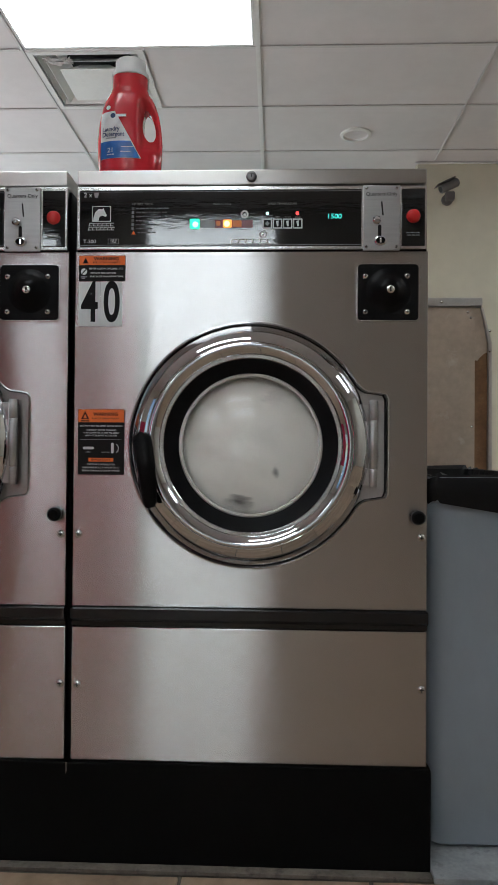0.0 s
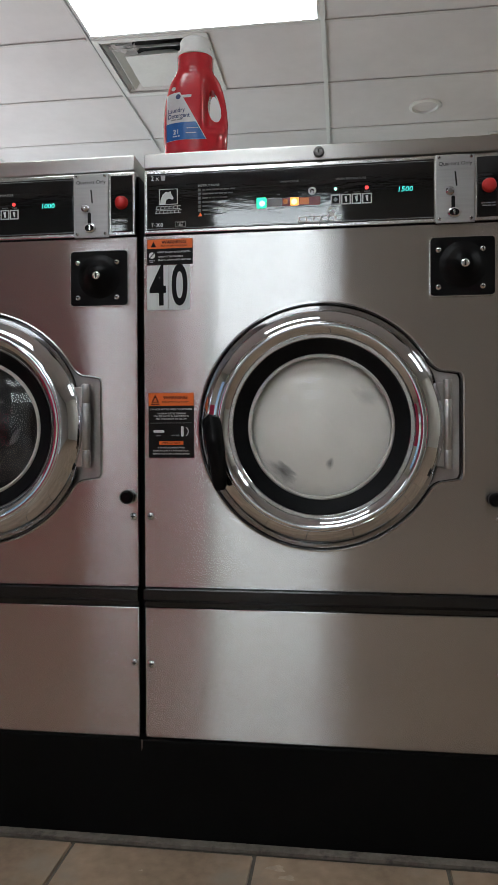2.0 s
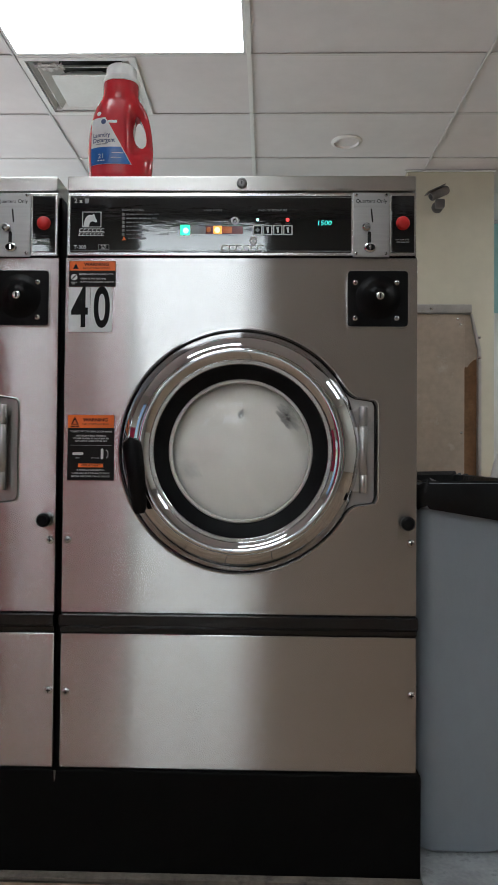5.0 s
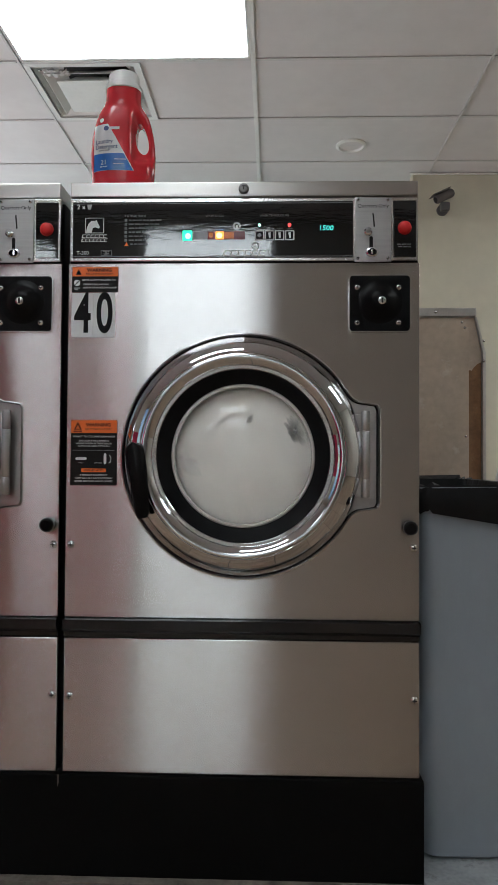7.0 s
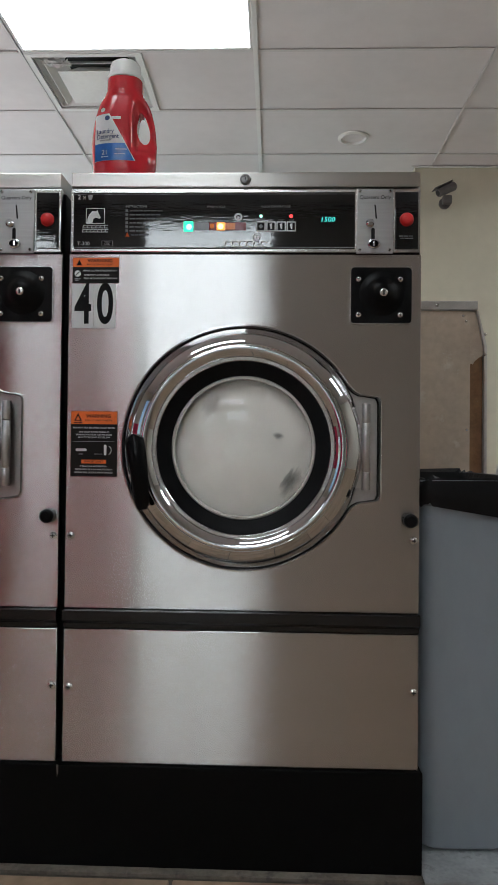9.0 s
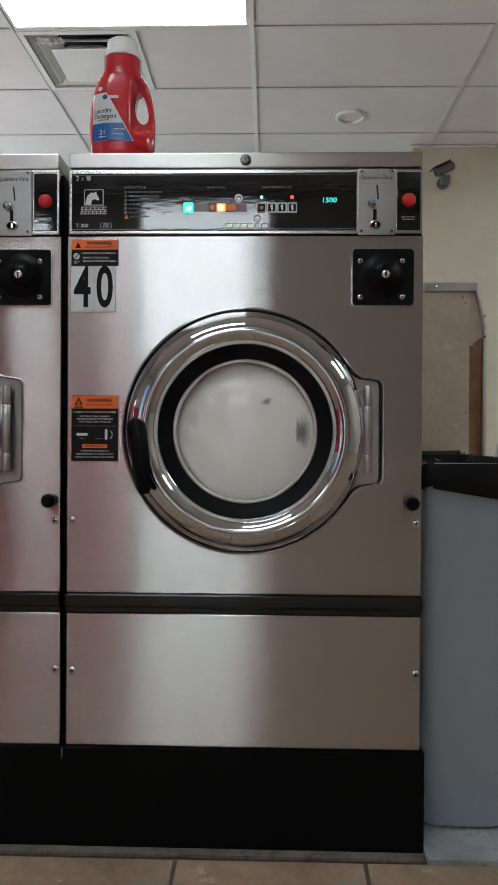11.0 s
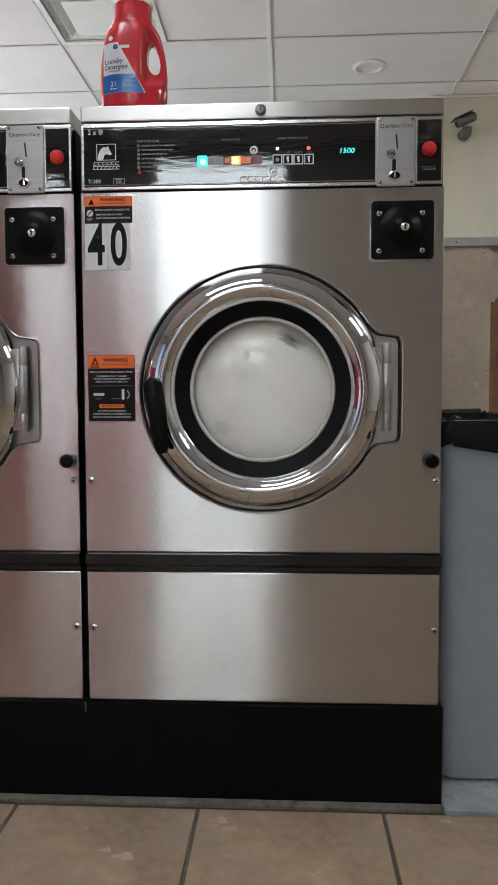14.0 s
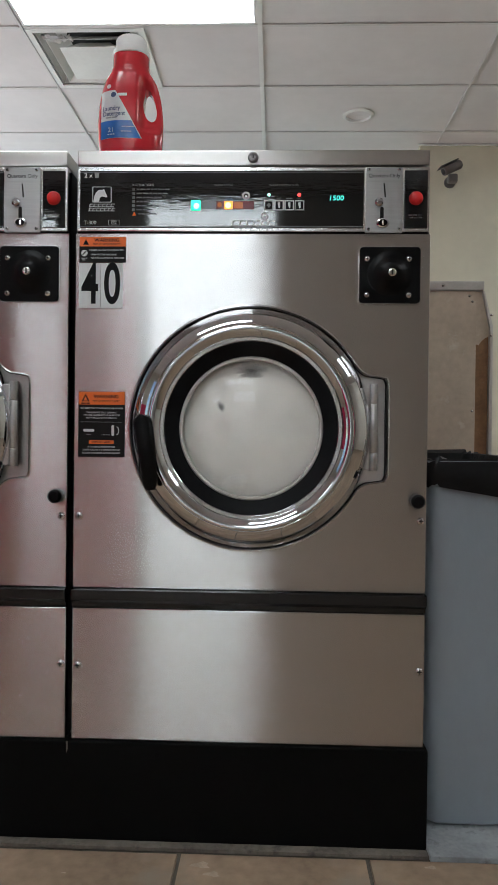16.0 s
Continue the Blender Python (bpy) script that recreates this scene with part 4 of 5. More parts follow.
    for a_, b_ in zip(rows, rows[1:]):
        for q in range(12):
            bm.faces.new((a_[q], a_[(q + 1) % 12], b_[(q + 1) % 12], b_[q]))
    bm.faces.new(rows[0])
    bm.faces.new(rows[-1][::-1])
    part("door_handle", bm, BLACK, ring, "black plastic door handle")
    part("handle_stem", box(-0.200, -0.178, -0.046, -0.020, 0.700, 0.780, 0.004), BLACK, ring)
    # hinge
    hinge = part("hinge", box(0.2045, 0.2230, -0.010, 0.0160, 0.7060, 0.8580, 0.002), HINGE, w, "satin metal hinge")
    for z0, z1 in ((0.7040, 0.7370), (0.7378, 0.8275), (0.8283, 0.8640)):
        part("hinge_knuckle", lathe([(0, z0), (0.0075, z0), (0.0080, z0 + 0.001), (0.0080, z1 - 0.001), (0.0075, z1), (0, z1)], (0.2300, -0.006, 0), "z", 24), HINGE, hinge)
    # service box
    fr = part("service_box", slab(round_rect(0.1990, 0.3140, 1.0125, 1.1195, 0.008), -0.003, 0.004), BRIGHT, w, "black square cover in a bright frame")
    cover = part("service_cover", slab(round_rect(0.2004, 0.3126, 1.0139, 1.1181, 0.007), -0.0040, -0.0020), BLACK, fr, "black moulded cover")
    part("cover_dome", lathe([(0.0, -0.024), (0.012, -0.0225), (0.020, -0.018), (0.027, -0.0105), (0.034, -0.006), (0.042, -0.0041)], (0.2570, 0, 1.0690), "y", 40), BLACK, cover)
    lk = part("cylinder_lock", lathe([(0, -0.0262), (0.005, -0.0262), (0.0072, -0.0250), (0.0078, -0.0205)], (0.2580, 0, 1.0670), "y", 24), BRIGHT, cover, "bright cylinder lock")
    part("key_hole", box(0.2566, 0.2594, -0.0268, -0.0258, 1.0625, 1.0715), SLOT, lk)
    for sx in (0.2145, 0.2915):
        for sz in (1.0295, 1.0960):
            screw(sx, sz, -0.004, cover, 0.0055)
    part("round_knob", lathe([(0, -0.024), (0.009, -0.0235), (0.0125, -0.020), (0.0135, -0.012), (0.0115, -0.004), (0.009, 0.0)], (0.3120, 0, 0.6490), "y", 28), BLACK, w, "black round knob")
    for sx, sz in ((0.3205, 0.6110), (-0.3200, 0.6115), (-0.3200, 0.3290), (0.3215, 0.3310)):
        screw(sx, sz, 0.0, w, 0.0075)
    control_panel(w, main)
    if main:
        stickers(w)
    return w


washer(0.0, True, "stainless steel front-loading washer full of suds on a black plinth")
washer(LEFT, False, "stainless steel front-loading washer turning dark laundry on a black plinth")
plinth = tagged(part("plinth", box(-1.05, 0.3385, -0.008, 0.72, 0.0, 0.1865, 0.004), PLINTH, None), "low black plinth that carries the washers", "plinth", kind="structure")
part("plinth_scrape", slab([(-0.3385, 0.187), (-0.3345, 0.187), (-0.3352, 0.172), (-0.3372, 0.165)], -0.0088, -0.0081), CEMENT, plinth)


# ---- what turns in the drums ----
def blob(r, y0, y1, seed, n=64, rings=12, rough=0.004):
    """A lumpy dome facing -y, radius r."""
    bm = bmesh.new()
    c = bm.verts.new((0, y0, 0))
    prev = None
    off = Vector((seed * 3.7, seed * 1.3, 0))
    for k in range(1, rings + 1):
        rr = r * k / rings
        row = []
        for i in range(n):
            a = math.tau * i / n
            p = Vector((rr * math.cos(a), 0, rr * math.sin(a)))
            y = y0 + (y1 - y0) * (k / rings) ** 2 + rough * noise.noise(p * 22 + off)
            row.append(bm.verts.new((p.x, y, p.z)))
        for i in range(n):
            j = (i + 1) % n
            bm.faces.new((c, row[i], row[j]) if prev is None else (prev[i], row[i], row[j], prev[j]))
        prev = row
    back = bm.verts.new((0, 0.20, 0))
    for i in range(n):
        bm.faces.new((prev[i], back, prev[(i + 1) % n]))
    return bm


def rag(x, z, y, rx, rz, turn, seed, depth=0.006):
    """A small lump of wet cloth with an uneven outline, pressed against the glass."""
    bm = bmesh.new()
    n, rings = 48, 7
    cover = bm.verts.layers.float.new("cover")
    c = bm.verts.new((x, y - depth, z))
    prev = None
    c[cover] = 1.0
    ct, st = math.cos(radians(turn)), math.sin(radians(turn))
    for k in range(1, rings + 1):
        row = []
        for i in range(n):
            a = math.tau * i / n
            w = 1 + 0.45 * noise.noise(Vector((math.cos(a) * 1.3 + seed, math.sin(a) * 1.3, seed * 2.1))) + 0.3 * noise.noise(Vector((math.cos(a) * 4 + seed, math.sin(a) * 4, seed)))
            u, v = rx * w * k / rings * math.cos(a), rz * w * k / rings * math.sin(a)
            yy = y - depth * (1 - (k / rings) ** 2) + 0.0015 * noise.noise(Vector((u * 90, v * 90, seed)))
            row.append(bm.verts.new((x + u * ct - v * st, yy, z + u * st + v * ct)))
            row[-1][cover] = 1 - (k / rings) ** 1.6
        for i in range(n):
            j = (i + 1) % n
            bm.faces.new((c, row[i], row[j]) if prev is None else (prev[i], row[i], row[j], prev[j]))
        prev = row
    return bm


suds = thing("sudsy_load", "creamy suds with dark wet cloth turning behind the glass", "laundry", pose(CX, 0.012, CZ))
part("suds", blob(0.132, -0.016, 0.006, 1, n=96, rings=24, rough=0.0035), SUDS, suds, "creamy white suds")
part("cloth", rag(0.106, 0.0, -0.0015, 0.018, 0.034, 8, 1.0, 0.006), CLOTH_DARK, suds, "dark wet cloth")
part("cloth", rag(0.040, 0.056, -0.0135, 0.011, 0.0065, 30, 4.0, 0.0045), CLOTH_DARK, suds, "dark wet cloth")
part("cloth", rag(-0.098, 0.030, -0.006, 0.016, 0.030, 20, 7.0, 0.005), CLOTH_PALE, suds, "pale grey cloth half hidden by suds")

dark = thing("dark_load", "dark wet laundry turning behind the glass", "laundry", pose(LEFT + CX, 0.012, CZ))
part("laundry", blob(0.131, 0.010, 0.022, 5, rough=0.022), CLOTH_BLACK, dark, "black wet laundry")
for k in range(7):
    an = math.tau * k / 7 + 0.4 * math.sin(k * 5.1)
    rr = 0.055 + 0.042 * ((k * 37) % 10) / 10
    part("cloth", rag(rr * math.cos(an), rr * math.sin(an), 0.010, 0.013 + 0.002 * (k % 3), 0.007, math.degrees(an) + 70 + 40 * (k % 2), 2.0 + k, 0.008), CLOTH_GREY, dark, "grey wet cloth")


# ---- bottle ----
def bottle():
    H = 0.240
    t = thing("detergent_bottle", "red plastic laundry detergent bottle with white cap standing on the washer", "bottle", pose(-0.2415, 0.062, 1.2967, 0, 0, 4))
    # body: oval sections with a loop handle at one side
    n = 96
    sect = [(0.000, 0.050, 0.030), (0.004, 0.057, 0.035), (0.020, 0.0612, 0.038), (0.045, 0.0630, 0.039), (0.052, 0.0632, 0.039), (0.060, 0.0634, 0.039), (0.068, 0.0636, 0.039), (0.076, 0.0638, 0.039), (0.103, 0.0616, 0.0385), (0.120, 0.0590, 0.0375),
            (0.131, 0.0567, 0.0368), (0.142, 0.0538, 0.036), (0.153, 0.0500, 0.035), (0.162, 0.0452, 0.034), (0.169, 0.0400, 0.0332), (0.1745, 0.0380, 0.0345), (0.178, 0.0362, 0.0345),
            (0.182, 0.0356, 0.0345), (0.204, 0.0346, 0.0340), (0.206, 0.028, 0.028)]
    bm = bmesh.new()
    rows = []
    for z, a, b in sect:
        ring = []
        for q in (math.tau * i / n for i in range(n)):
            x = a * math.copysign(abs(math.cos(q)) ** 0.85, math.cos(q))
            y = b * math.copysign(abs(math.sin(q)) ** 0.85, math.sin(q))
            side = min(max((x - 0.016) / 0.014, 0), 1)
            rise = min(max((z - 0.050) / 0.020, 0), 1) * min(max((0.160 - z) / 0.020, 0), 1)
            ring.append(bm.verts.new((x, y * (1 - 0.60 * side * side * (3 - 2 * side) * rise), z)))
        rows.append(ring)
    for a, b in zip(rows, rows[1:]):
        for i in range(n):
            bm.faces.new((a[i], a[(i + 1) % n], b[(i + 1) % n], b[i]))
    bm.faces.new(rows[0][::-1])
    bm.faces.new(rows[-1])
    body = part("bottle_body", bm, BOTTLE, t, "glossy red plastic body")
    # grip hole cut through
    cut = bmesh.new()
    out = [(0.0375 + 0.0120 * math.cos(q) * (1 - 0.25 * math.sin(q)) - 0.004 * math.sin(q), 0.108 + 0.0310 * math.sin(q)) for q in (math.tau * i / 32 for i in range(32))]
    slab(out, -0.08, 0.08, cut)
    bmesh.ops.recalc_face_normals(cut, faces=cut.faces[:])
    me = bpy.data.meshes.new("grip_cut")
    cut.to_mesh(me)
    cut.free()
    cutter = bpy.data.objects.new("grip_cut", me)
    scene.collection.objects.link(cutter)
    cutter.parent = t
    md = body.modifiers.new("grip", "BOOLEAN")
    md.operation, md.object, md.solver = "DIFFERENCE", cutter, "EXACT"
    bpy.context.view_layer.update()
    dg = bpy.context.evaluated_depsgraph_get()
    done = bpy.data.meshes.new_from_object(body.evaluated_get(dg))
    body.modifiers.clear()
    body.data = done
    done.set_sharp_from_angle(angle=radians(50))
    bpy.data.objects.remove(cutter)
    # cap
    bm = bmesh.new()
    prof = [(0.0345, 0.203), (0.0368, 0.204), (0.0370, 0.2105), (0.0356, 0.2140), (0.0308, 0.2165), (0.0302, 0.2185), (0.0294, 0.236), (0.0270, 0.2395), (0.0, H)]
    rows = []
    n = 72
    for r, z in prof[:-1]:
        rows.append([bm.verts.new(((r + (0.0006 if (i % 2 and 0.22 < z < 0.24) else 0)) * math.cos(math.tau * i / n), (r + (0.0006 if (i % 2 and 0.22 < z < 0.24) else 0)) * math.sin(math.tau * i / n), z)) for i in range(n)])
    tip = bm.verts.new((0, 0, H))
    for a, b in zip(rows, rows[1:]):
        for i in range(n):
            bm.faces.new((a[i], a[(i + 1) % n], b[(i + 1) % n], b[i]))
    for i in range(n):
        bm.faces.new((rows[-1][i], rows[-1][(i + 1) % n], tip))
    part("cap", bm, CAP, t, "ribbed white plastic cap")

    # label and printing follow the oval front
    def surf(x, z):
        for (z0, a0, b0), (z1, a1, b1) in zip(sect, sect[1:]):
            if z0 <= z <= z1:
                f = (z - z0) / (z1 - z0)
                a, b = a0 + (a1 - a0) * f, b0 + (b1 - b0) * f
        c = min(abs(x / a) ** (1 / 0.85), 1)
        return -b * max(1 - c * c, 0) ** 0.425

    def bent(x0, x1, z0, z1, edge, lift, name, material, label=""):
        """A sheet between x0 and edge(z), z0 and z1, on the oval front."""
        bm = bmesh.new()
        rows = []
        for k in range(13):
            z = z0 + (z1 - z0) * k / 12
            xr = min(x1, edge(z))
            rows.append([bm.verts.new((x0 + (xr - x0) * i / 16, surf(x0 + (xr - x0) * i / 16, z) - lift, z)) for i in range(17)])
        for a, b in zip(rows, rows[1:]):
            for i in range(16):
                bm.faces.new((a[i], a[i + 1], b[i + 1], b[i]))
        return part(name, bm, material, t, label)

    def hug(ob, lift):
        for v in ob.data.vertices:
            v.co.y = surf(v.co.x, v.co.z) - lift

    cut_edge = lambda z: 0.026 - (z - 0.035) * 0.56
    bent(-0.0535, 0.03, 0.035, 0.127, cut_edge, 0.0006, "label", LABEL_WHITE, "white and blue paper label")
    bent(-0.0537, 0.03, 0.0352, 0.0680, lambda z: cut_edge(z) - 0.002, 0.0010, "label_foot", LABEL_BLUE, "blue foot of the label")
    hug(words("print", "Laundry", 0.0122, -0.050, 0.0915, 0, NAVY_INK, t, align="LEFT", sx=0.86, bold=0.0002), 0.0014)
    hug(words("print", "Detergent", 0.0122, -0.050, 0.0810, 0, NAVY_INK, t, align="LEFT", sx=0.86, bold=0.0002), 0.0014)
    hug(words("print", "21", 0.0125, -0.0330, 0.0500, 0, WHITE_INK, t, bold=0.0002), 0.0018)
    hug(bars("print_bar", -0.043, -0.019, 0.0738, 0.0024, 0, GREY_INK, t), 0.0014)
    hug(bars("print_bar", -0.040, -0.026, 0.0420, 0.0020, 0, WHITE_INK, t), 0.0018)
    # Pale bars paint glints onto the label's folds.
    hug(bars("fold_glints", -0.012, 0.010, 0.0560, 0.0016, 0, LABEL_WHITE, t), 0.0018)
    hug(bars("fold_glints", -0.014, 0.006, 0.0470, 0.0016, 0, LABEL_WHITE, t), 0.0018)
    hug(part("brand_disc", slab(disc(-0.0290, 0.1180, 0.0050, 20), -0.03, -0.029), NAVY_INK, t, "dark round maker's mark"), 0.0014)
    hug(bars("brand_bar", -0.021, 0.004, 0.1180, 0.0055, 0, WHITE_INK, t), 0.0012)
    hug(part("brand_mark", slab(disc(-0.0385, 0.1355, 0.0045, 16), -0.03, -0.029), WHITE_INK, t, "small white mark"), 0.0012)


bottle()


# ---- beside and behind ----
def trash_bin():
    t = thing("trash_bin", "tall grey plastic bin lined with a black bag beside the washers", "trash bin", pose(0, 0, 0.008))
    bm = bmesh.new()
    n = 10
    rows = []
    X0, X1, Y0, Y1, H = (0.350, 0.340), (0.512, 0.585), (0.064, 0.035), (0.56, 0.60), 0.715
    for f, g in ((0.0, 0.010), (0.012, 0.0), (0.93, 0.0), (0.935, -0.004), (1.0, -0.005)):
        x0, x1, y0, y1 = (a + (b - a) * f for a, b in (X0, X1, Y0, Y1))
        x0, x1, y0, y1 = x0 + g, x1 - g, y0 + g, y1 - g
        rows.append([bm.verts.new((x, y, H * f)) for x, y in round_rect(x0, x1, y0, y1, 0.028, n)])
    m = len(rows[0])
    for a, b in zip(rows, rows[1:]):
        for i in range(m):
            bm.faces.new((a[i], a[(i + 1) % m], b[(i + 1) % m], b[i]))
    bm.faces.new(rows[0][::-1])
    part("bin_body", bm, BIN, t, "tapered grey plastic body")
    bm = bmesh.new()
    rows = []
    rng = random.Random(3)
    wob = [rng.uniform(-0.6, 0.6) + 1.6 * noise.noise(Vector((q * 0.31, 2.7, 0))) for q in range(m)]
    for k, (f, g) in enumerate(((0.932, -0.008), (0.955, -0.011), (0.985, -0.010), (1.006, -0.002), (1.004, 0.012), (0.95, 0.02))):
        x0, x1, y0, y1 = (a + (b - a) * f for a, b in (X0, X1, Y0, Y1))
        ring = []
        for i, (x, y) in enumerate(round_rect(x0 + g, x1 - g, y0 + g, y1 - g, 0.028, n)):
            z = H * f + 0.008 * wob[i] * (k in (0, 3))
            if k == 0:
                z -= 0.034 * max(0, min(1, (x - 0.36) / 0.2))
            p = 0.0025 * noise.noise(Vector((x * 40, y * 40, z * 30)))
            ring.append(bm.verts.new((x + p, y + p, z)))
        rows.append(ring)
    for a, b in zip(rows, rows[1:]):
        for i in range(m):
            bm.faces.new((a[i], a[(i + 1) % m], b[(i + 1) % m], b[i]))
    part("bin_bag", bm, BAG, t, "black plastic bag folded over the rim")


trash_bin()
pad = tagged(part("pavement", box(0.3390, 0.525, -0.036, 0.74, -0.004, 0.0075, 0.002), PAD, None), "worn grey painted pad beside the plinth", "floor pad", kind="structure")
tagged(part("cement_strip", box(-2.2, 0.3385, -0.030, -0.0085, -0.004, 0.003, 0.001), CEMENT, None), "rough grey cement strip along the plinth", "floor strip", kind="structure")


def laundry_cart():
    t = thing("laundry_cart", "chrome laundry cart holding a white plastic bag", "laundry cart", pose(0.985, 0.86, 0))
    for sx in (-1, 1):
        for sy in (-1, 1):
            x, y = sx * 0.265, sy * 0.20
            c = part("caster", lathe([(0.012, -0.014), (0.046, -0.014), (0.050, -0.008), (0.050, 0.008), (0.046, 0.014), (0.012, 0.014)], (x, y, 0.050), "y", 28), BLACK, t, "black rubber caster")
            part("fork", box(x - 0.012, x + 0.012, y - 0.022, y + 0.022, 0.090, 0.125, 0.004), CHROME, c)
            part("leg", lathe([(0.012, 0.126), (0.012, 0.60)], (x, y, 0), "z", 14), CHROME, t, "chrome tube leg")
    for z in (0.14, 0.40, 0.60):
        bm = bmesh.new()
        for a in ((-0.277, 0.277, -0.212, -0.190), (-0.277, 0.277, 0.190, 0.212), (-0.277, -0.255, -0.189, 0.189), (0.255, 0.277, -0.189, 0.189)):
            box(*a, z, z + 0.02, 0.004, bm=bm)
        part("rail", bm, CHROME, t, "chrome rail")
    for k in range(9):
        x = -0.22 + k * 0.055
        for y in (-0.20, 0.20):
            part("wire", lathe([(0.003, 0.42), (0.003, 0.60)], (x, y, 0), "z", 8), CHROME, t)
    part("shelf", box(-0.254, 0.254, -0.188, 0.188, 0.402, 0.412, 0.002), HINGE, t)
    bm = bmesh.new()
    bmesh.ops.create_icosphere(bm, subdivisions=4, radius=1)
    for v in bm.verts:
        p = v.co.copy()
        d = 1 + 0.16 * noise.noise(p * 2.2) + 0.08 * noise.noise(p * 6)
        v.co = Vector((p.x * 0.245 * d, p.y * 0.175 * d, 0.660 + p.z * 0.225 * d))
    part("plastic_bag", bm, CLEAR_BAG, t, "crumpled white plastic bag")


laundry_cart()


def metal_cabinet():
    y0, x0, x1 = 1.15, -0.10, 0.752
    t = thing("metal_cabinet", "stained bare metal machine cabinet seen from its side", "machine cabinet", pose(-0.016, 0, 0))
    part("side_panel", box(x0, x1, y0, y0 + 0.004, 0.0, 1.272, 0.001), GALV, t, "stained galvanised side sheet")
    part("back_panel", box(x0, x0 + 0.004, y0 + 0.005, y0 + 0.70, 0.0, 1.272), GALV_EDGE, t)
    lid = part("top_cover", box(x0 - 0.01, 0.775, y0 - 0.012, y0 + 0.72, 1.274, 1.304, 0.003), GALV_EDGE, t, "dull metal top cover")
    screw(0.635, 1.289, y0 - 0.012, lid, 0.006, False)
    part("front_recess", box(0.7525, 0.7975, y0 + 0.014, y0 + 0.70, 0.0, 1.120), RUST, t, "rust-brown front panel")
    part("front_foil", slab([(0.753, 1.084), (0.758, 1.092), (0.764, 1.088), (0.772, 1.100), (0.785, 1.112), (0.798, 1.118), (0.798, 1.148), (0.772, 1.272), (0.753, 1.272)], y0 + 0.010, y0 + 0.0135), GALV, t, "crumpled stained sheet")
    bm = slab([(0.772, 1.272), (0.7785, 1.272), (0.8085, 1.150), (0.8105, 0.0), (0.7985, 0.0), (0.7985, 1.145)], y0 - 0.004, y0 + 0.70)
    part("front_flange", bm, GALV_EDGE, t, "folded metal front edge")
    for sx, sz in ((0.728, 1.255), (0.738, 1.236), (0.742, 0.86)):
        screw(sx, sz, y0, t, 0.005, False)
    for sz in (1.19, 1.12):
        screw(0.802, sz, y0 - 0.004, t, 0.005, False)


metal_cabinet()


def security_camera():
    t = thing("security_camera", "small grey bullet security camera on the wall", "security camera", pose(1.236, STUB_Y, 2.585))
    part("mount", lathe([(0, -0.012), (0.036, -0.012), (0.040, -0.006), (0.040, 0.0)], (0.01, 0, -0.04), "y", 24), CAM_GREY, t)
    part("arm", lathe([(0.014, -0.07), (0.014, -0.012)], (0.01, 0, -0.04), "y", 16), CAM_GREY, t)
    part("joint", box(-0.022, 0.042, -0.105, -0.055, -0.072, -0.012, 0.012), CAM_GREY, t, "dark swivel joint")
    bm = lathe([(0, -0.075), (0.026, -0.075), (0.030, -0.070), (0.031, 0.060), (0.026, 0.068), (0, 0.070)], (0, 0, 0), "y", 24)
    bmesh.ops.transform(bm, matrix=pose(0.005, -0.09, 0.030, 0, -28, 0) @ pose(0, 0, 0, 0, 0, -76), verts=bm.verts[:])
    part("camera_body", bm, CAM_GREY, t, "grey tube body with a sun hood")
    bm = box(-0.034, 0.034, -0.092, 0.055, 0.030, 0.036, 0.002)
    bmesh.ops.transform(bm, matrix=pose(0.005, -0.09, 0.030, 0, -28, 0) @ pose(0, 0, 0, 0, 0, -76), verts=bm.verts[:])
    part("sun_hood", bm, CAM_GREY, t)
    bm = lathe([(0, -0.0765), (0.020, -0.0765), (0.020, -0.0745)], (0, 0, 0), "y", 20)
    bmesh.ops.transform(bm, matrix=pose(0.005, -0.09, 0.030, 0, -28, 0) @ pose(0, 0, 0, 0, 0, -76), verts=bm.verts[:])
    part("lens", bm, SLOT, t, "dark glass lens")


security_camera()


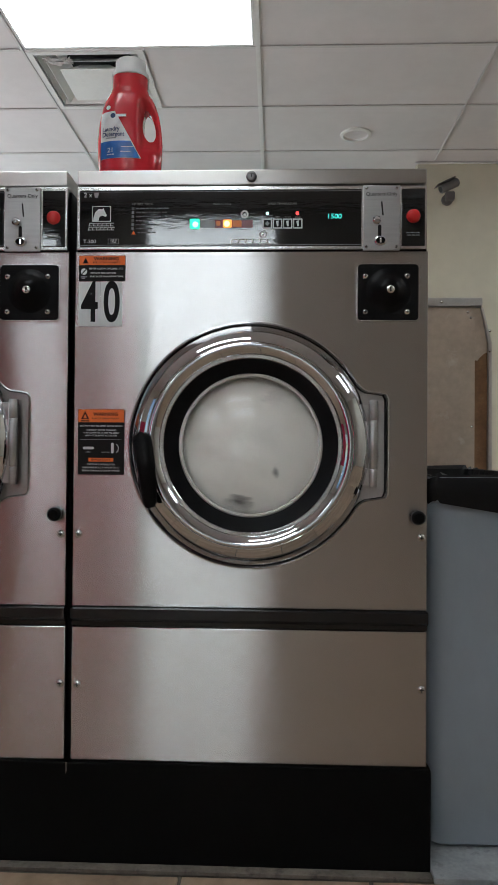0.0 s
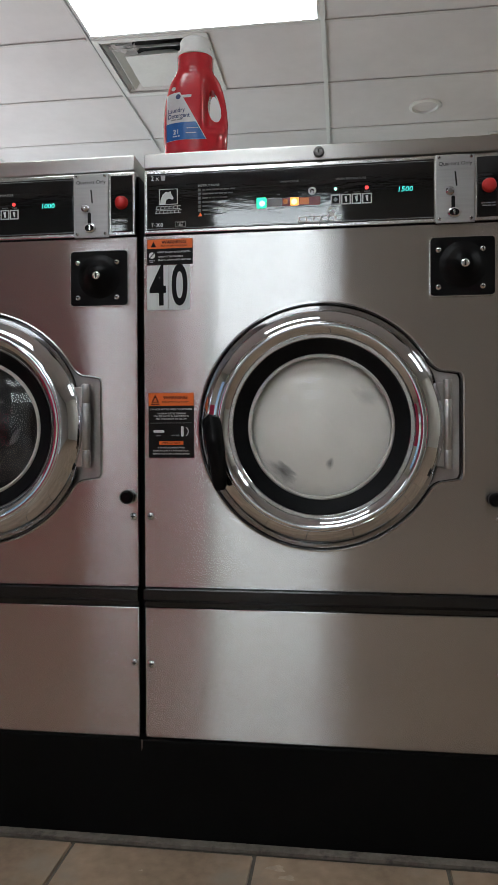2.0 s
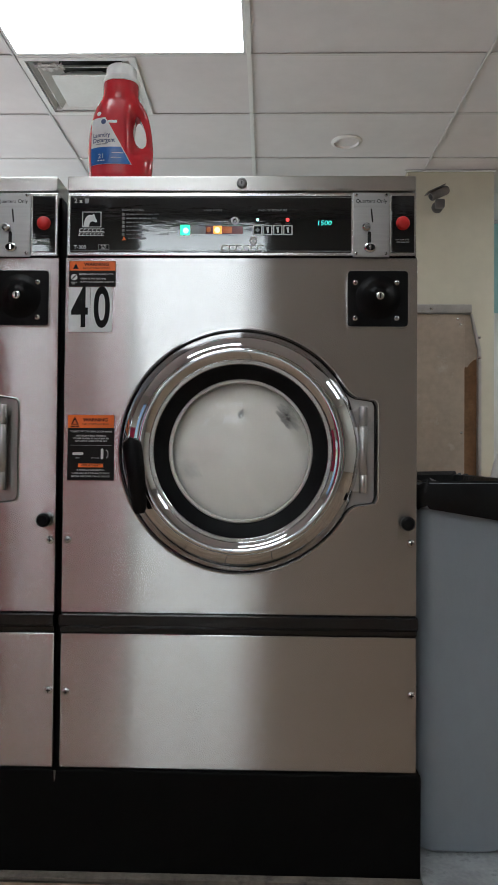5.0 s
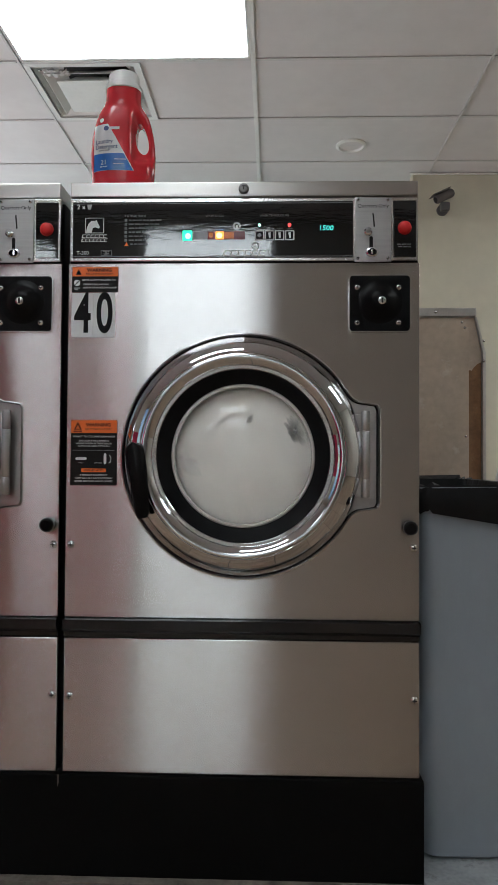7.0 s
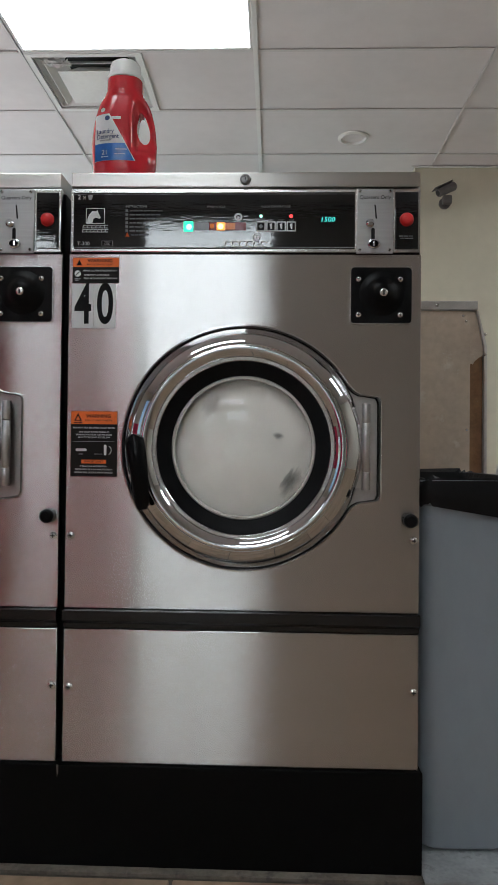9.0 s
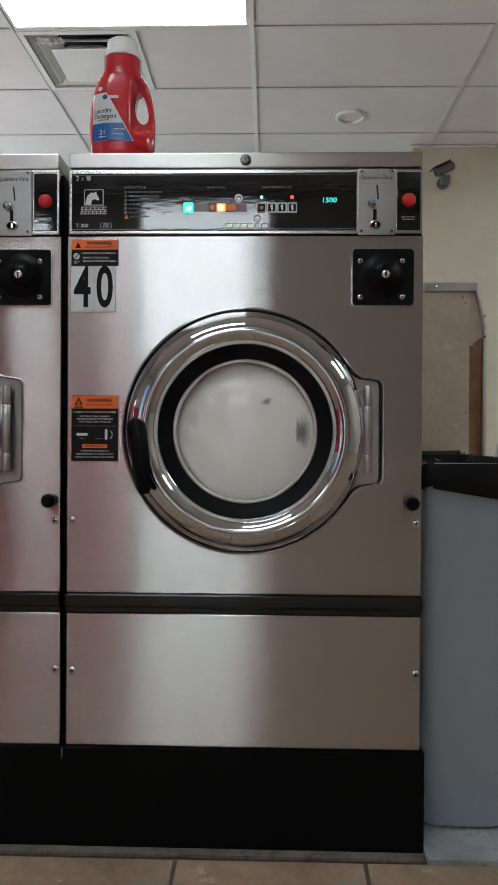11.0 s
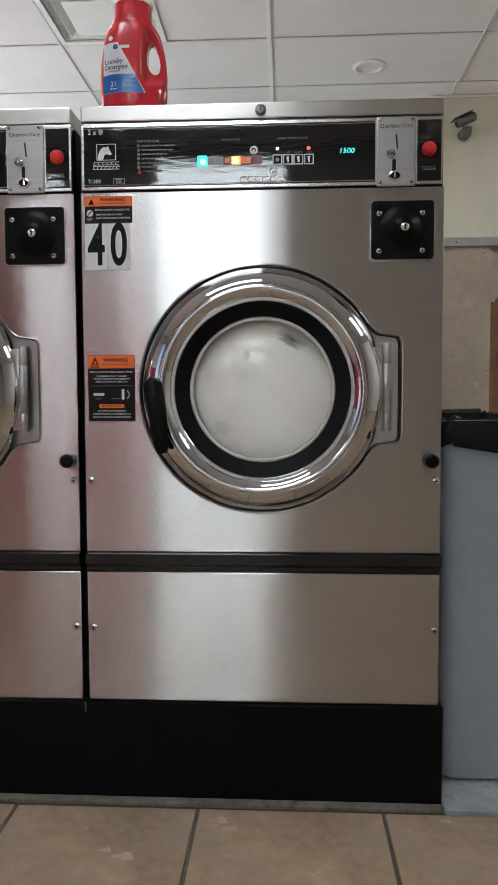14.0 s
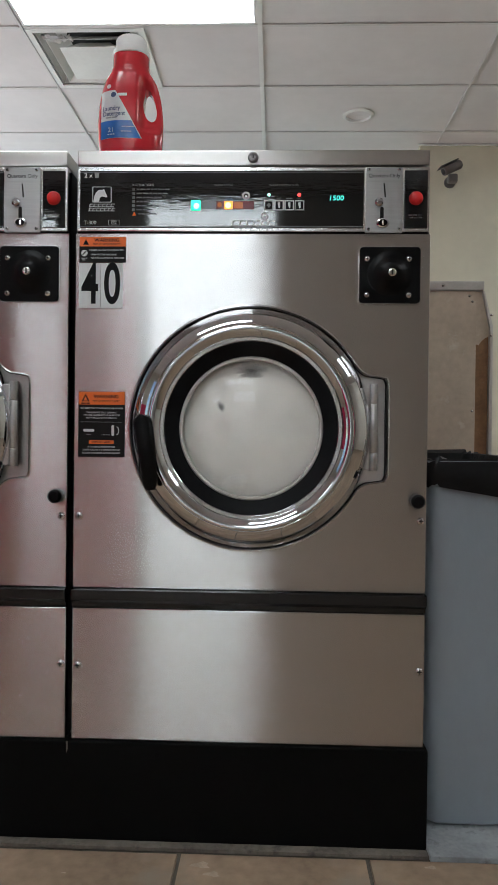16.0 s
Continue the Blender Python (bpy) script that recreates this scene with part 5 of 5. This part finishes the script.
# ---- floor tiles, last ----
def floor_tiles():
    P, J = 0.3435, 0.0062
    x_off, y_off = -0.118, -0.0365
    proto = bmesh.new()
    box(J / 2, P - J / 2, J / 2, P - J / 2, -0.0055, 0.0, bm=proto)
    for v in proto.verts:
        if v.co.z > -0.001:
            v.co.x += 0.0012 if v.co.x < P / 2 else -0.0012
            v.co.y += 0.0012 if v.co.y < P / 2 else -0.0012
    me = bpy.data.meshes.new("tile")
    proto.to_mesh(me)
    proto.free()
    me.materials.append(FLOOR_TILE)
    rest = bmesh.new()
    rng = random.Random(8)
    i0, i1 = math.floor((WEST - x_off) / P), math.ceil((EAST - x_off) / P)
    j0 = math.floor((SOUTH - y_off) / P)
    for i in range(i0, i1):
        for j in range(j0, 15):
            x, y = x_off + i * P, y_off + j * P
            under = x + P > -1.05 and x < 0.53 and j in (0, 1, 2)
            if under and x < 0.3:
                continue
            if under:
                x = 0.531
            if -8 <= i <= 8 and -16 <= j < 0:
                ob = new("tile", me)
                ob.location = (x, y, rng.uniform(-0.0006, 0.0006))
                ob.parent = floor
            else:
                box(x + J / 2, x + P - J / 2 - (0.2 if under else 0), y + J / 2, y + P - J / 2, -0.0055, 0.0, bm=rest)
    for cx, cy, r, sd in ((-0.075, -0.075, 0.018, 1), (-0.052, -0.100, 0.014, 2), (-0.225, -0.185, 0.020, 3), (0.335, -0.060, 0.010, 4), (-0.26, -0.17, 0.012, 5), (0.10, -0.21, 0.006, 6), (-0.31, -0.11, 0.004, 7)):
        pts = []
        for k in range(9):
            a = math.tau * k / 9
            q = r * (0.6 + 0.8 * noise.noise(Vector((math.cos(a) * 2 + sd * 3.1, math.sin(a) * 2, sd))) ** 2 + 0.3 * (k % 3))
            pts.append((cx + q * math.cos(a), cy + 0.55 * q * math.sin(a)))
        bm = bmesh.new()
        bm.faces.new([bm.verts.new((x, y, 0.0012)) for x, y in pts])
        part("tile_chip", bm, CHIP, floor, "pale chipped patch of tile glaze", flat=True)
    tagged(part("tiles", rest, FLOOR_TILE, floor, flat=True), kind="stuff")


floor_tiles()


# ---- what moves ----
SPIN = [(0.0, -101), (0.5, 71), (1.0, 244), (1.5, 417), (2.0, 590), (2.5, 763), (3.0, 936), (3.5, 1109), (4.0, 1275), (4.2, 1345), (4.4, 1405), (4.5, 1428),
        (4.6, 1442), (4.7, 1455), (5.2, 1490), (5.7, 1500), (6.2, 1492), (6.8, 1474), (7.0, 1466), (7.3, 1436), (7.5, 1402), (7.7, 1363), (8.0, 1300), (8.3, 1250),
        (8.5, 1205), (8.7, 1135), (9.0, 1045), (9.2, 980), (9.7, 812), (10.2, 640), (10.7, 465), (11.3, 255), (11.5, 185), (11.7, 130), (12.0, 35), (12.2, -35),
        (12.5, -150), (12.8, -240), (13.0, -305), (13.2, -380), (13.4, -440), (13.6, -525), (13.8, -590), (14.0, -660), (14.2, -735), (14.4, -800), (14.6, -875),
        (14.8, -935), (15.0, -1005), (15.2, -1085), (15.4, -1155), (15.6, -1220), (15.8, -1280), (16.0, -1350)]


def turned(table, t):
    for (a, x), (b, y) in zip(table, table[1:]):
        if a <= t <= b:
            return x + (y - x) * (t - a) / (b - a)
    return table[-1][1]


def motions():
    steps = [k / 10 for k in range(161)]
    walk(suds, [(t, pose(CX, 0.012, CZ, 0, -turned(SPIN, t), 0)) for t in steps])
    walk(dark, [(t, pose(LEFT + CX, 0.012, CZ, 0, 230 * t, 0)) for t in steps])


motions()
